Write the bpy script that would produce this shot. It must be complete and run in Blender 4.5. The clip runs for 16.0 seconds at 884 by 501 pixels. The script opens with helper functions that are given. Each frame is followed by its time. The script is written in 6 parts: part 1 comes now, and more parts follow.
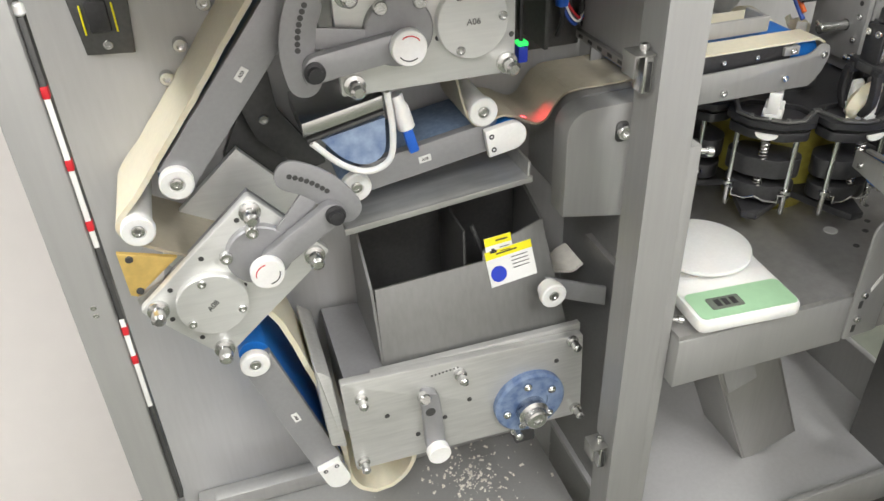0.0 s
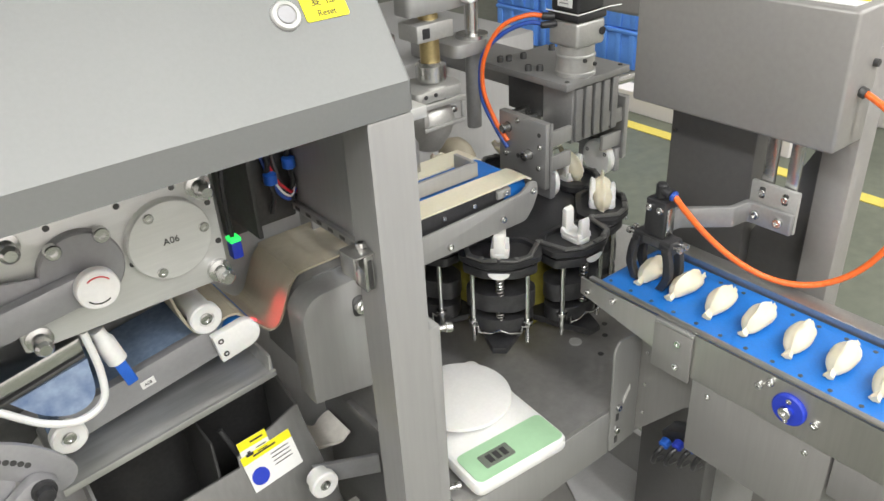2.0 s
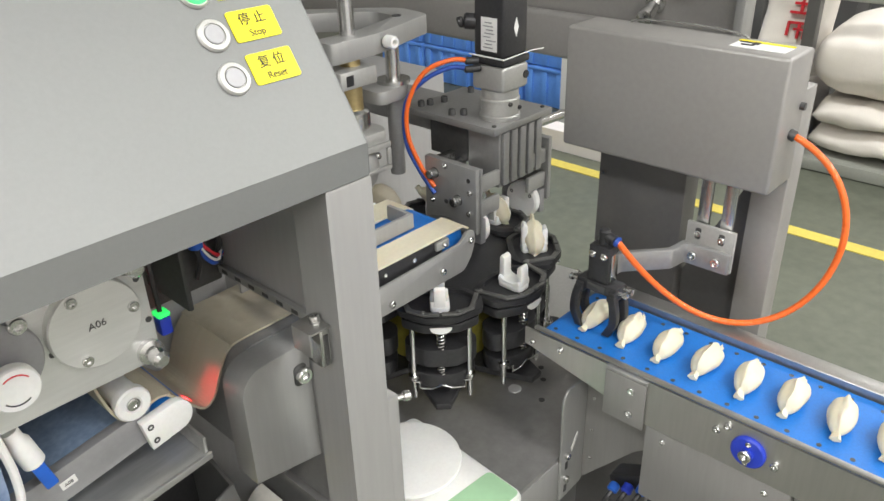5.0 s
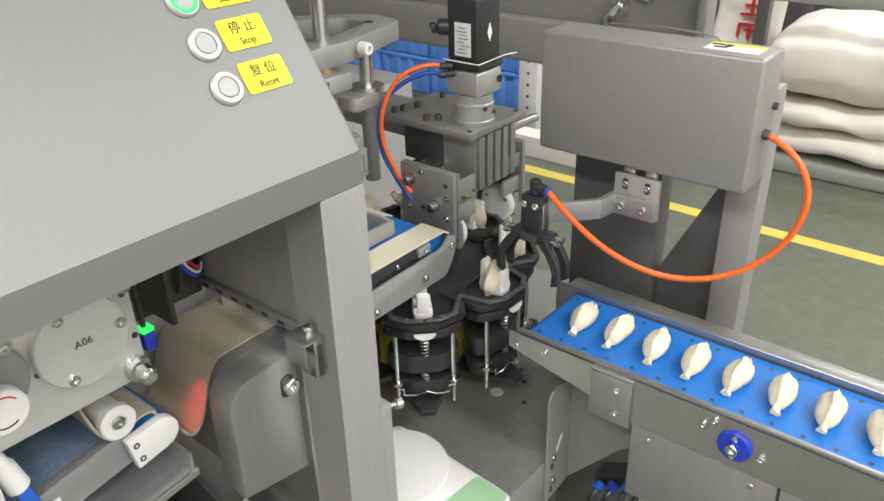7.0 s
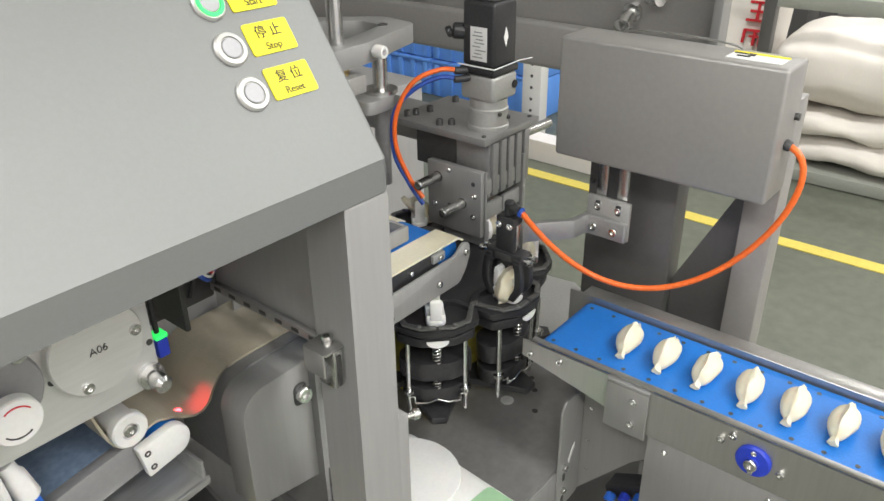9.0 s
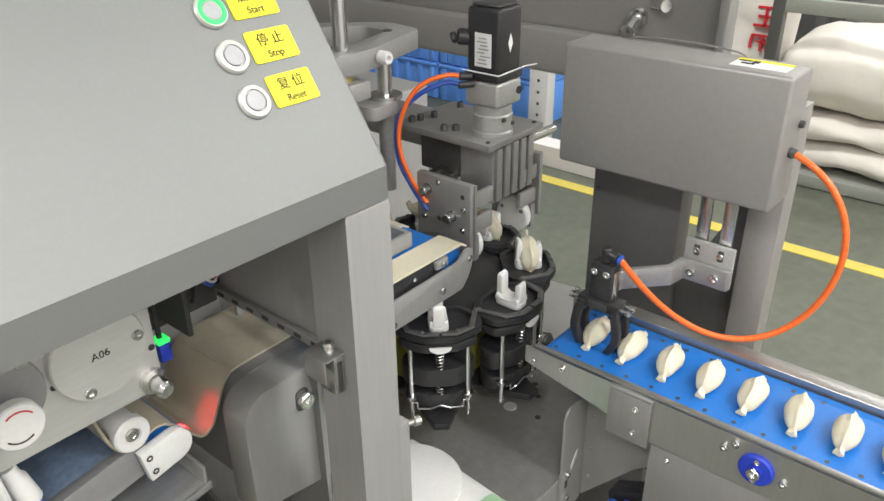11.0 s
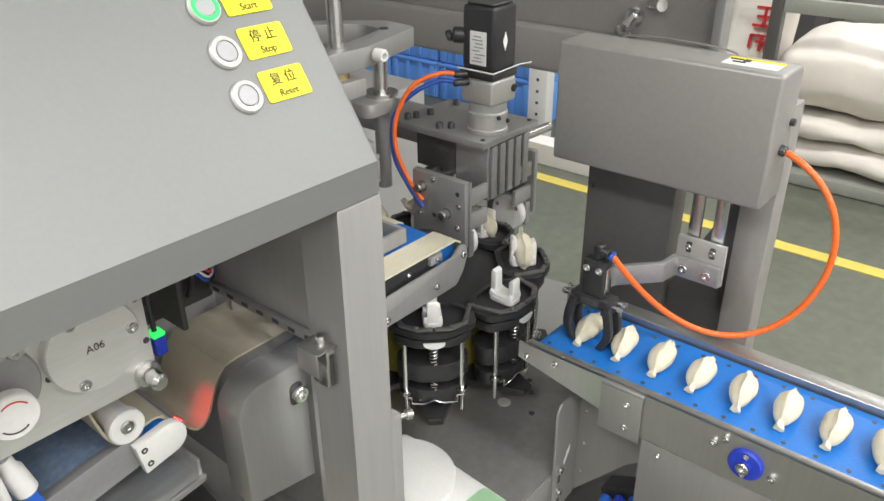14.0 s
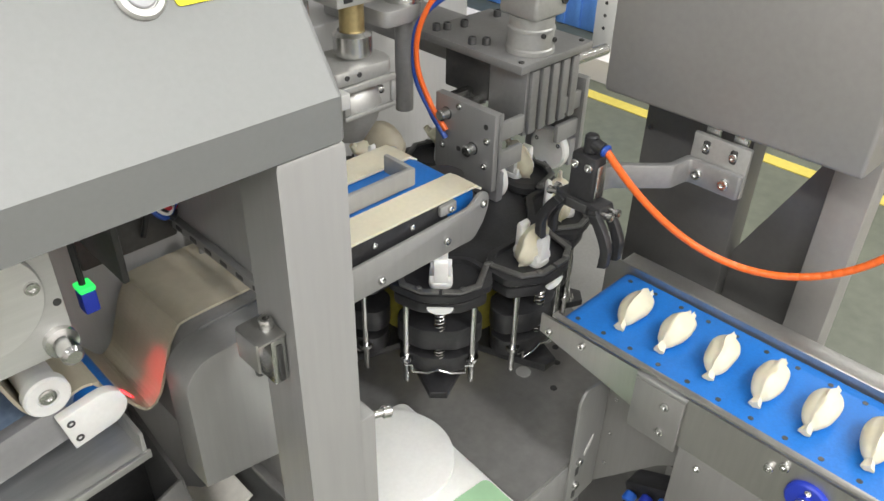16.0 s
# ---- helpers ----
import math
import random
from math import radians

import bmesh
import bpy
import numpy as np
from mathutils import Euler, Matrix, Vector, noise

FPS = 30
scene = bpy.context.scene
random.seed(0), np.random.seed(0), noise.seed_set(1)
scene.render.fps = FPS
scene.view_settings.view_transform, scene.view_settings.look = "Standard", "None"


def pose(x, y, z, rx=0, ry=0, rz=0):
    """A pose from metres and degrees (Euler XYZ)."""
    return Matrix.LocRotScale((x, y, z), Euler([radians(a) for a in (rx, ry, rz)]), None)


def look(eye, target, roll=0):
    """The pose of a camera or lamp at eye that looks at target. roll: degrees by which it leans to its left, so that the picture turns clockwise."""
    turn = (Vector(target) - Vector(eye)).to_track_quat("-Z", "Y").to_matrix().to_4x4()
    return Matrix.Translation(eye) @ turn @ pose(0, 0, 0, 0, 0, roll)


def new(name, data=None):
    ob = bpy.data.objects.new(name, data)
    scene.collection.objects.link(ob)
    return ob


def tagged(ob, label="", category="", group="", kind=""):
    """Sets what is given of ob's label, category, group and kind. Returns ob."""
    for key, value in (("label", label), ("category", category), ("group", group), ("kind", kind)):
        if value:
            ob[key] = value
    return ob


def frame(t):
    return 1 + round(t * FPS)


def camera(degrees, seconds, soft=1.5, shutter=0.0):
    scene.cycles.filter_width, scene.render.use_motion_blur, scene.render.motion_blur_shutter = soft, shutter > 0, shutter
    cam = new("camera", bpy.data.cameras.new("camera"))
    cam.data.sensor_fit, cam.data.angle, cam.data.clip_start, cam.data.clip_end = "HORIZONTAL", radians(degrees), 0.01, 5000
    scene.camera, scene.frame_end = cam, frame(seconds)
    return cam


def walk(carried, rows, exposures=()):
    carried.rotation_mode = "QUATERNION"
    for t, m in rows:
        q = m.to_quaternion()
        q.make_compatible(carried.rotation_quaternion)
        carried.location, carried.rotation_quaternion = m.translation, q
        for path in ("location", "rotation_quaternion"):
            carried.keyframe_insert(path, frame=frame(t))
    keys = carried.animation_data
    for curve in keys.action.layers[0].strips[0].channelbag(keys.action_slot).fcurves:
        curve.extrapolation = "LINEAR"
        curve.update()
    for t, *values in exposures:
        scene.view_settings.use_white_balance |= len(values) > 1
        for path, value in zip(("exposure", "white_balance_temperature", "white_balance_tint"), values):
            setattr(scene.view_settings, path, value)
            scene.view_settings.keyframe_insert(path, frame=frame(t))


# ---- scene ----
cam = camera(59.2, 16.0)
PATH = [
    (0, (0.0562, 0.0308, 1.4844), (0.4281, 1.2543, 0.6266), -2.3),
    (0.5, (0.0708, 0.0470, 1.4951), (0.5051, 1.2566, 0.6466), -3.3),
    (1, (0.1140, 0.0693, 1.5283), (0.6876, 1.2397, 0.7082), -3.1),
    (1.5, (0.1555, 0.1009, 1.5614), (0.8532, 1.2258, 0.7752), -3.5),
    (2, (0.1632, 0.1394, 1.5814), (0.9648, 1.2112, 0.8191), -3.4),
    (2.5, (0.1555, 0.1748, 1.5914), (1.0341, 1.2012, 0.8522), -3.0),
    (3, (0.1525, 0.1940, 1.5952), (1.0688, 1.1935, 0.8661), -2.7),
    (3.5, (0.1502, 0.2048, 1.5922), (1.0857, 1.1912, 0.8684), -2.4),
    (4, (0.1517, 0.2102, 1.5937), (1.1026, 1.1820, 0.8699), -2.1),
    (6.5, (0.1332, 0.2656, 1.5983), (1.1650, 1.1535, 0.8768), -1.6),
    (7, (0.1270, 0.2610, 1.5983), (1.1696, 1.1373, 0.8792), -1.6),
    (7.5, (0.1232, 0.2664, 1.5976), (1.1727, 1.1334, 0.8776), -1.3),
    (8, (0.1224, 0.2826, 1.5983), (1.1719, 1.1504, 0.8792), -1.1),
    (8.5, (0.1209, 0.2857, 1.6006), (1.1665, 1.1581, 0.8822), -0.8),
    (9, (0.1240, 0.2903, 1.6006), (1.1704, 1.1619, 0.8822), -0.7),
    (11.5, (0.1294, 0.2841, 1.6045), (1.1696, 1.1704, 0.8938), -0.7),
    (12, (0.1309, 0.2795, 1.6053), (1.1727, 1.1658, 0.8969), -0.7),
    (12.5, (0.1286, 0.2741, 1.6068), (1.1712, 1.1612, 0.9015), -0.7),
    (13, (0.1247, 0.2680, 1.6068), (1.1681, 1.1550, 0.9030), -0.7),
    (13.5, (0.1240, 0.2703, 1.6068), (1.1681, 1.1550, 0.9007), -0.6),
    (14, (0.1263, 0.2741, 1.6037), (1.1658, 1.1581, 0.8907), -0.5),
    (14.5, (0.1340, 0.2811, 1.6006), (1.1673, 1.1619, 0.8745), -0.4),
    (15, (0.1355, 0.2787, 1.5991), (1.1535, 1.1619, 0.8545), 0.2),
    (15.5, (0.1555, 0.3065, 1.5852), (1.1304, 1.1966, 0.7921), 1.0),
    (16, (0.3034, 0.3642, 1.5529), (1.2050, 1.2628, 0.6866), 1.3),
]
EXPOSURE = [(0, 0.02), (0.6, 0.11), (1.0, 0.17), (1.5, 0.14), (2.0, 0.10), (2.6, 0.05), (4.0, 0.03), (8.0, -0.03), (14.8, -0.03), (15.5, 0.0), (16, 0.03)]
walk(cam, [(t, look(eye, target, roll)) for t, eye, target, roll in PATH], EXPOSURE)

# ---- light: factory hall with assumed long ceiling fittings ----
world = bpy.data.worlds.new("hall_world")
world.use_nodes = True
world.node_tree.nodes["Background"].inputs[0].default_value = (0.85, 0.9, 1.0, 1)
world.node_tree.nodes["Background"].inputs[1].default_value = 0.3
scene.world = world
# Unseen lamps, placed where the chamber, partition and crates need brightening.
LAMP_ROWS = [(-1.3, -1.7), (0.9, -1.9), (3.0, -1.5), (-1.6, 0.7), (2.9, 2.6), (5.2, 0.6)]
LAMP_Z = 3.55
for lx, ly in LAMP_ROWS:
    lamp = bpy.data.lights.new("fill_lamp", "AREA")
    lamp.shape, lamp.size, lamp.size_y = "RECTANGLE", 0.5, 1.9
    lamp.energy, lamp.color = (80 if ly < 0 else 74), (1.0, 0.995, 0.98)
    new("fill_lamp", lamp).matrix_world = pose(lx, ly, LAMP_Z - 0.03)


# ---- small mesh kit ----
def quads(bm, loops, close_u=True):
    for a, b in zip(loops, loops[1:]):
        n = len(a)
        for i in range(n if close_u else n - 1):
            k = (i + 1) % n
            try:
                bm.faces.new((a[i], a[k], b[k], b[i]))
            except ValueError:
                pass


def box(bm, x0, x1, y0, y1, z0, z1, bev=0.002, m=None, seg=2):
    g = bmesh.ops.create_cube(bm, size=1.0)["verts"]
    for v in g:
        v.co = Vector(((x0 + x1) / 2 + v.co.x * (x1 - x0), (y0 + y1) / 2 + v.co.y * (y1 - y0), (z0 + z1) / 2 + v.co.z * (z1 - z0)))
        if m:
            v.co = m @ v.co
    if bev:
        bmesh.ops.bevel(bm, geom=list({e for v in g for e in v.link_edges}), offset=bev, segments=seg, affect="EDGES", profile=0.5)


def prism(bm, pts, axis, a, b, bev=0.0, m=None):
    """A polygon drawn across an axis (x: y,z; y: x,z; z: x,y), drawn out from a to b."""
    put = {"x": lambda p, h: (h, p[0], p[1]), "y": lambda p, h: (p[0], h, p[1]), "z": lambda p, h: (p[0], p[1], h)}[axis]
    lo = [bm.verts.new(put(p, a)) for p in pts]
    hi = [bm.verts.new(put(p, b)) for p in pts]
    made = [bm.faces.new(lo), bm.faces.new(hi)]
    for i in range(len(pts)):
        k = (i + 1) % len(pts)
        made.append(bm.faces.new((lo[i], lo[k], hi[k], hi[i])))
    bmesh.ops.recalc_face_normals(bm, faces=made)
    if bev:
        bmesh.ops.bevel(bm, geom=list({e for f in made[:2] for e in f.edges}), offset=bev, segments=2, affect="EDGES", profile=0.5)
    if m:
        for v in bm.verts:
            v.co = m @ v.co


def lathe(bm, profile, origin, way=(0, 0, 1), seg=20):
    """Turns a profile of (radius, height) round the line from origin along way."""
    turn = Vector(way).normalized().to_track_quat("Z", "Y").to_matrix()
    o = Vector(origin)
    loops = []
    for r, h in profile:
        if r < 1e-6:
            r = 1e-5
        loops.append([bm.verts.new(o + turn @ Vector((r * math.cos(2 * math.pi * i / seg), r * math.sin(2 * math.pi * i / seg), h))) for i in range(seg)])
    quads(bm, loops)
    bm.faces.new(list(reversed(loops[0])))
    bm.faces.new(loops[-1])


def rod(bm, p, q, r, seg=16, bev=0.0):
    p, q = Vector(p), Vector(q)
    n = (q - p).length
    b = min(bev, n / 3)
    prof = [(r - b, 0), (r, b), (r, n - b), (r - b, n)] if b else [(r, 0), (r, n)]
    lathe(bm, prof, p, q - p, seg)


def tube(bm, pts, r, seg=10):
    pts = [Vector(p) for p in pts]
    side, loops = None, []
    for i, p in enumerate(pts):
        w = (pts[min(i + 1, len(pts) - 1)] - pts[max(i - 1, 0)]).normalized()
        if side is None:
            side = w.orthogonal().normalized()
        side = (side - w * side.dot(w)).normalized()
        up = w.cross(side)
        loops.append([bm.verts.new(p + r * (math.cos(2 * math.pi * k / seg) * side + math.sin(2 * math.pi * k / seg) * up)) for k in range(seg)])
    quads(bm, loops)
    bm.faces.new(list(reversed(loops[0])))
    bm.faces.new(loops[-1])


def curve_pts(ctrl, n=10):
    """Points of a smooth line through the given ones."""
    c = [Vector(p) for p in ctrl]
    c = [2 * c[0] - c[1]] + c + [2 * c[-1] - c[-2]]
    out = []
    for i in range(1, len(c) - 2):
        for k in range(n):
            u = k / n
            a, b, d, e = c[i - 1], c[i], c[i + 1], c[i + 2]
            out.append(0.5 * (2 * b + (d - a) * u + (2 * a - 5 * b + 4 * d - e) * u * u + (3 * b - a - 3 * d + e) * u ** 3))
    return out + [c[-2]]


def ribbon(bm, line, y0, y1, thick, wave=0.0):
    """A sheet that follows a line of (x, z) and is as wide as y0 to y1."""
    line = [Vector((p[0], 0, p[1])) for p in line]
    loops = []
    for i, p in enumerate(line):
        w = (line[min(i + 1, len(line) - 1)] - line[max(i - 1, 0)]).normalized()
        nrm = Vector((-w.z, 0, w.x)) * thick / 2
        a = y0 + wave * noise.noise(p * 40)
        b = y1 + wave * noise.noise(p * 40 + Vector((9, 3, 1)))
        loops.append([bm.verts.new(q) for q in ((p.x + nrm.x, a, p.z + nrm.z), (p.x + nrm.x, b, p.z + nrm.z), (p.x - nrm.x, b, p.z - nrm.z), (p.x - nrm.x, a, p.z - nrm.z))])
    quads(bm, loops)
    bm.faces.new(list(reversed(loops[0])))
    bm.faces.new(loops[-1])


BASE = {}


def link(name, bm, material, smooth=32):
    bmesh.ops.recalc_face_normals(bm, faces=bm.faces)
    me = bpy.data.meshes.new(name)
    bm.to_mesh(me)
    bm.free()
    if smooth:
        me.polygons.foreach_set("use_smooth", [True] * len(me.polygons))
        me.set_sharp_from_angle(angle=radians(smooth))
    me.materials.append(material)
    return new(name, me)


def part(name, bm, material, parent, label="", smooth=32):
    ob = link(name, bm, material, smooth)
    ob.parent = parent
    ob.location = -BASE.get(parent, Vector())
    return tagged(ob, label)


def share(name, data, parent, m, label=""):
    """A part on a mesh that other parts use too, at the pose m in the world's space."""
    ob = new(name, data)
    ob.parent = parent
    ob.matrix_basis = Matrix.Translation(-BASE.get(parent, Vector())) @ m
    return tagged(ob, label)


def thing(name, label, category, base=(0, 0, 0), group="", kind=""):
    ob = new(name)
    ob.empty_display_size = 0.05
    ob.location = base
    BASE[ob] = Vector(base)
    return tagged(ob, label, category, group, kind)


def single(name, bm, material, label, category="", group="", kind="", smooth=32):
    return tagged(link(name, bm, material, smooth), label, category, group, kind)


def poly_round(pts, r, n=4):
    """The polygon with its corners rounded."""
    out = []
    c = [Vector((p[0], p[1])) for p in pts]
    for i, p in enumerate(c):
        a, b = (c[i - 1] - p), (c[(i + 1) % len(c)] - p)
        k = min(r, a.length * 0.45, b.length * 0.45)
        a, b = p + a.normalized() * k, p + b.normalized() * k
        for j in range(n + 1):
            u = j / n
            q = a * (1 - u) ** 2 + p * 2 * u * (1 - u) + b * u * u
            out.append((q.x, q.y))
    return out


# ---- materials ----
def mat(name, base, rough=0.5, metal=0.0, var=0.12, scale=6.0, fine=90.0, bump=0.05, stretch=(1, 1, 1), tint=None, alpha=None, coat=0.0, sub=0.0):
    m = bpy.data.materials.new(name)
    m.use_nodes = True
    nt = m.node_tree
    n, l = nt.nodes, nt.links
    p = n["Principled BSDF"]
    tc = n.new("ShaderNodeTexCoord")
    mp = n.new("ShaderNodeMapping")
    mp.inputs["Scale"].default_value = stretch
    l.new(tc.outputs["Object"], mp.inputs["Vector"])
    big, small = n.new("ShaderNodeTexNoise"), n.new("ShaderNodeTexNoise")
    big.inputs["Scale"].default_value, big.inputs["Detail"].default_value = scale, 4
    small.inputs["Scale"].default_value, small.inputs["Detail"].default_value = fine, 3
    l.new(tc.outputs["Object"], big.inputs["Vector"])
    l.new(mp.outputs[0], small.inputs["Vector"])
    add = n.new("ShaderNodeMath")
    add.operation = "ADD"
    l.new(big.outputs["Fac"], add.inputs[0])
    l.new(small.outputs["Fac"], add.inputs[1])
    ramp = n.new("ShaderNodeMapRange")
    ramp.inputs["From Min"].default_value, ramp.inputs["From Max"].default_value = 0.65, 1.35
    l.new(add.outputs[0], ramp.inputs["Value"])
    mix = n.new("ShaderNodeMix")
    mix.data_type = "RGBA"
    tint = tint or base
    mix.inputs["A"].default_value = (*[c * (1 - var) for c in base], 1)
    mix.inputs["B"].default_value = (*[min(1, c * (1 + var)) for c in tint], 1)
    l.new(ramp.outputs[0], mix.inputs["Factor"])
    l.new(mix.outputs["Result"], p.inputs["Base Color"])
    rr = n.new("ShaderNodeMapRange")
    rr.inputs["To Min"].default_value, rr.inputs["To Max"].default_value = max(0.02, rough * 0.85), min(1, rough * 1.18)
    l.new(big.outputs["Fac"], rr.inputs["Value"])
    l.new(rr.outputs[0], p.inputs["Roughness"])
    p.inputs["Metallic"].default_value = metal
    p.inputs["Coat Weight"].default_value = coat
    if sub:
        p.inputs["Subsurface Weight"].default_value = sub
        p.inputs["Subsurface Radius"].default_value = (0.012, 0.008, 0.004)
        p.inputs["Subsurface Scale"].default_value = 0.5
    if bump:
        b = n.new("ShaderNodeBump")
        b.inputs["Strength"].default_value, b.inputs["Distance"].default_value = bump, 0.002
        l.new(small.outputs["Fac"], b.inputs["Height"])
        l.new(b.outputs[0], p.inputs["Normal"])
    if alpha is not None:
        p.inputs["Transmission Weight"].default_value = alpha
    return m


def glow(name, colour, strength):
    m = bpy.data.materials.new(name)
    m.use_nodes = True
    p = m.node_tree.nodes["Principled BSDF"]
    p.inputs["Base Color"].default_value = (*colour, 1)
    p.inputs["Emission Color"].default_value = (*colour, 1)
    p.inputs["Emission Strength"].default_value = strength
    return m


M_CAB = mat("satin_steel_sheet", (0.36, 0.36, 0.35), 0.46, 0.4, 0.05, 3, 160, 0.02, (1, 1, 0.06))
M_HOOD = mat("blasted_steel_sheet", (0.215, 0.22, 0.216), 0.48, 0.35, 0.03, 4, 260, 0.03)
M_INNER = mat("inner_steel_panel", (0.49, 0.49, 0.49), 0.48, 0.35, 0.05, 3, 140, 0.02, (1, 1, 0.1))
M_PLATE = mat("milled_aluminium_plate", (0.77, 0.775, 0.755), 0.42, 0.55, 0.06, 8, 220, 0.03, (0.1, 1, 1))
M_HOPPER = mat("dull_hopper_steel", (0.23, 0.23, 0.225), 0.42, 0.6, 0.08, 6, 150, 0.03, (1, 1, 0.1))
M_BAR = mat("anodised_grey_bar", (0.36, 0.36, 0.37), 0.45, 0.5, 0.05, 10, 180, 0.02)
# Dark steel parts; also stands in for deep shade inside the hopper and chamber.
M_DARK = mat("dark_steel_and_shade", (0.10, 0.10, 0.10), 0.45, 0.6, 0.15, 10, 150, 0.03)
M_BRIGHT = mat("polished_steel", (0.66, 0.66, 0.65), 0.24, 1.0, 0.08, 14, 200, 0.02)
M_SHEET = mat("bent_stainless_sheet", (0.45, 0.445, 0.425), 0.36, 0.85, 0.06, 5, 190, 0.03, (1, 1, 0.08))
M_BLACK = mat("black_nylon", (0.028, 0.028, 0.030), 0.36, 0.0, 0.3, 20, 200, 0.05)
M_WHITE = mat("white_nylon", (0.80, 0.80, 0.78), 0.4, 0.0, 0.04, 20, 200, 0.02, sub=0.1)
M_BELT = mat("blue_food_belt", (0.012, 0.16, 0.55), 0.45, 0.0, 0.12, 12, 320, 0.08)
M_BELT_DUSTY = mat("flour_dusted_belt", (0.15, 0.215, 0.33), 0.55, 0.0, 0.16, 7, 120, 0.05, tint=(0.21, 0.28, 0.39))
M_BLUE = mat("blue_plastic", (0.02, 0.12, 0.55), 0.4, 0.0, 0.1, 10, 90, 0.02)
M_KNOB = mat("dark_blue_flange", (0.02, 0.05, 0.50), 0.45, 0.0, 0.1, 20, 90, 0.02)
M_DUSTYBLUE = mat("floury_blue_ring", (0.09, 0.16, 0.34), 0.6, 0.0, 0.25, 10, 60, 0.05, tint=(0.26, 0.33, 0.44))
M_DOUGH = mat("raw_dough", (0.68, 0.635, 0.495), 0.55, 0.0, 0.05, 25, 160, 0.06, sub=0.25)
M_SHEETDOUGH = mat("rolled_dough_sheet", (0.43, 0.39, 0.30), 0.6, 0.0, 0.07, 12, 90, 0.05, sub=0.1)
M_ORANGE = mat("orange_air_hose", (0.86, 0.15, 0.02), 0.32, 0.0, 0.06, 10, 60, 0.0, coat=0.2)
M_HOSEBLUE = mat("blue_air_hose", (0.02, 0.07, 0.35), 0.32, 0.0, 0.06, 10, 60, 0.0)
M_YELLOW = mat("yellow_sticker", (0.90, 0.80, 0.01), 0.45, 0.0, 0.02, 10, 90, 0.0)
M_PAPER = mat("white_sticker", (0.80, 0.80, 0.78), 0.5, 0.0, 0.03, 10, 90, 0.0)
M_INK = mat("dark_print", (0.03, 0.03, 0.03), 0.6, 0.0, 0.1, 10, 90, 0.0)
M_RED = mat("red_print", (0.60, 0.02, 0.03), 0.5, 0.0, 0.1, 10, 90, 0.0)
M_BRASS = mat("brass", (0.50, 0.40, 0.20), 0.35, 0.9, 0.12, 20, 200, 0.03)
M_COPPER = mat("yellow_brass_plate", (0.78, 0.55, 0.18), 0.4, 0.6, 0.1, 14, 120, 0.03)
M_AMBER = mat("amber_resin_core", (0.36, 0.32, 0.06), 0.4, 0.0, 0.25, 12, 90, 0.03)
M_GREENPAD = mat("pale_green_panel", (0.36, 0.58, 0.36), 0.45, 0.0, 0.04, 10, 90, 0.0)
M_LCD = mat("dark_lcd", (0.16, 0.18, 0.15), 0.2, 0.0, 0.15, 30, 90, 0.0)
M_SACK = mat("woven_white_sack", (0.72, 0.68, 0.62), 0.7, 0.0, 0.08, 5, 260, 0.15)
M_FLOOR = mat("green_epoxy_floor", (0.100, 0.112, 0.084), 0.42, 0.0, 0.12, 1.2, 18, 0.02, tint=(0.13, 0.140, 0.107))
M_LINE = mat("yellow_floor_paint", (0.62, 0.51, 0.10), 0.5, 0.0, 0.1, 4, 40, 0.02)
M_WALL = mat("cream_wall_panel", (0.79, 0.755, 0.735), 0.5, 0.0, 0.02, 1, 20, 0.0)
M_CEIL = mat("white_ceiling", (0.78, 0.78, 0.76), 0.7, 0.0, 0.03, 1, 20, 0.0)
M_GREYMACHINE = mat("grey_machine_body", (0.345, 0.335, 0.32), 0.42, 0.45, 0.05, 3, 120, 0.02)
M_DARKCOL = mat("dark_grey_column", (0.155, 0.152, 0.148), 0.4, 0.5, 0.06, 4, 120, 0.02)
M_FRAME = mat("dull_dark_frame", (0.32, 0.32, 0.315), 0.38, 0.5, 0.08, 10, 150, 0.03)
M_RACK = mat("grey_green_rack", (0.33, 0.34, 0.30), 0.5, 0.1, 0.06, 4, 60, 0.02)
M_GREEN_LED = glow("green_led", (0.03, 0.75, 0.12), 1.2)
M_CRATE = mat("bright_blue_crate", (0.15, 0.38, 1.0), 0.45, 0.0, 0.1, 10, 90, 0.02)
M_COVER = mat("dull_cover_sheet", (0.31, 0.305, 0.295), 0.44, 0.45, 0.06, 4, 150, 0.02, (1, 1, 0.08))
M_CAST = mat("satin_cast_steel", (0.50, 0.50, 0.48), 0.42, 0.55, 0.08, 12, 180, 0.03)
M_STRIP = mat("worn_grey_strip", (0.17, 0.17, 0.165), 0.36, 0.6, 0.2, 20, 200, 0.04)
M_TRAY = mat("floury_tray_sheet", (0.46, 0.46, 0.445), 0.34, 0.7, 0.07, 7, 90, 0.02, (0.15, 1, 1), tint=(0.58, 0.58, 0.56))
M_FLOURPLATE = mat("floury_aluminium_plate", (0.58, 0.58, 0.565), 0.42, 0.55, 0.06, 7, 220, 0.02, (0.1, 1, 1), tint=(0.64, 0.64, 0.62))
M_TABLE = mat("worn_table_sheet", (0.33, 0.325, 0.315), 0.33, 0.5, 0.12, 5, 70, 0.03)
M_SCRAP = mat("dry_flour_scraps", (0.80, 0.77, 0.70), 0.7, 0.0, 0.1, 30, 90, 0.0)
M_TUBE = glow("lit_tube", (1.0, 0.98, 0.94), 6.0)

BOLTS = {}


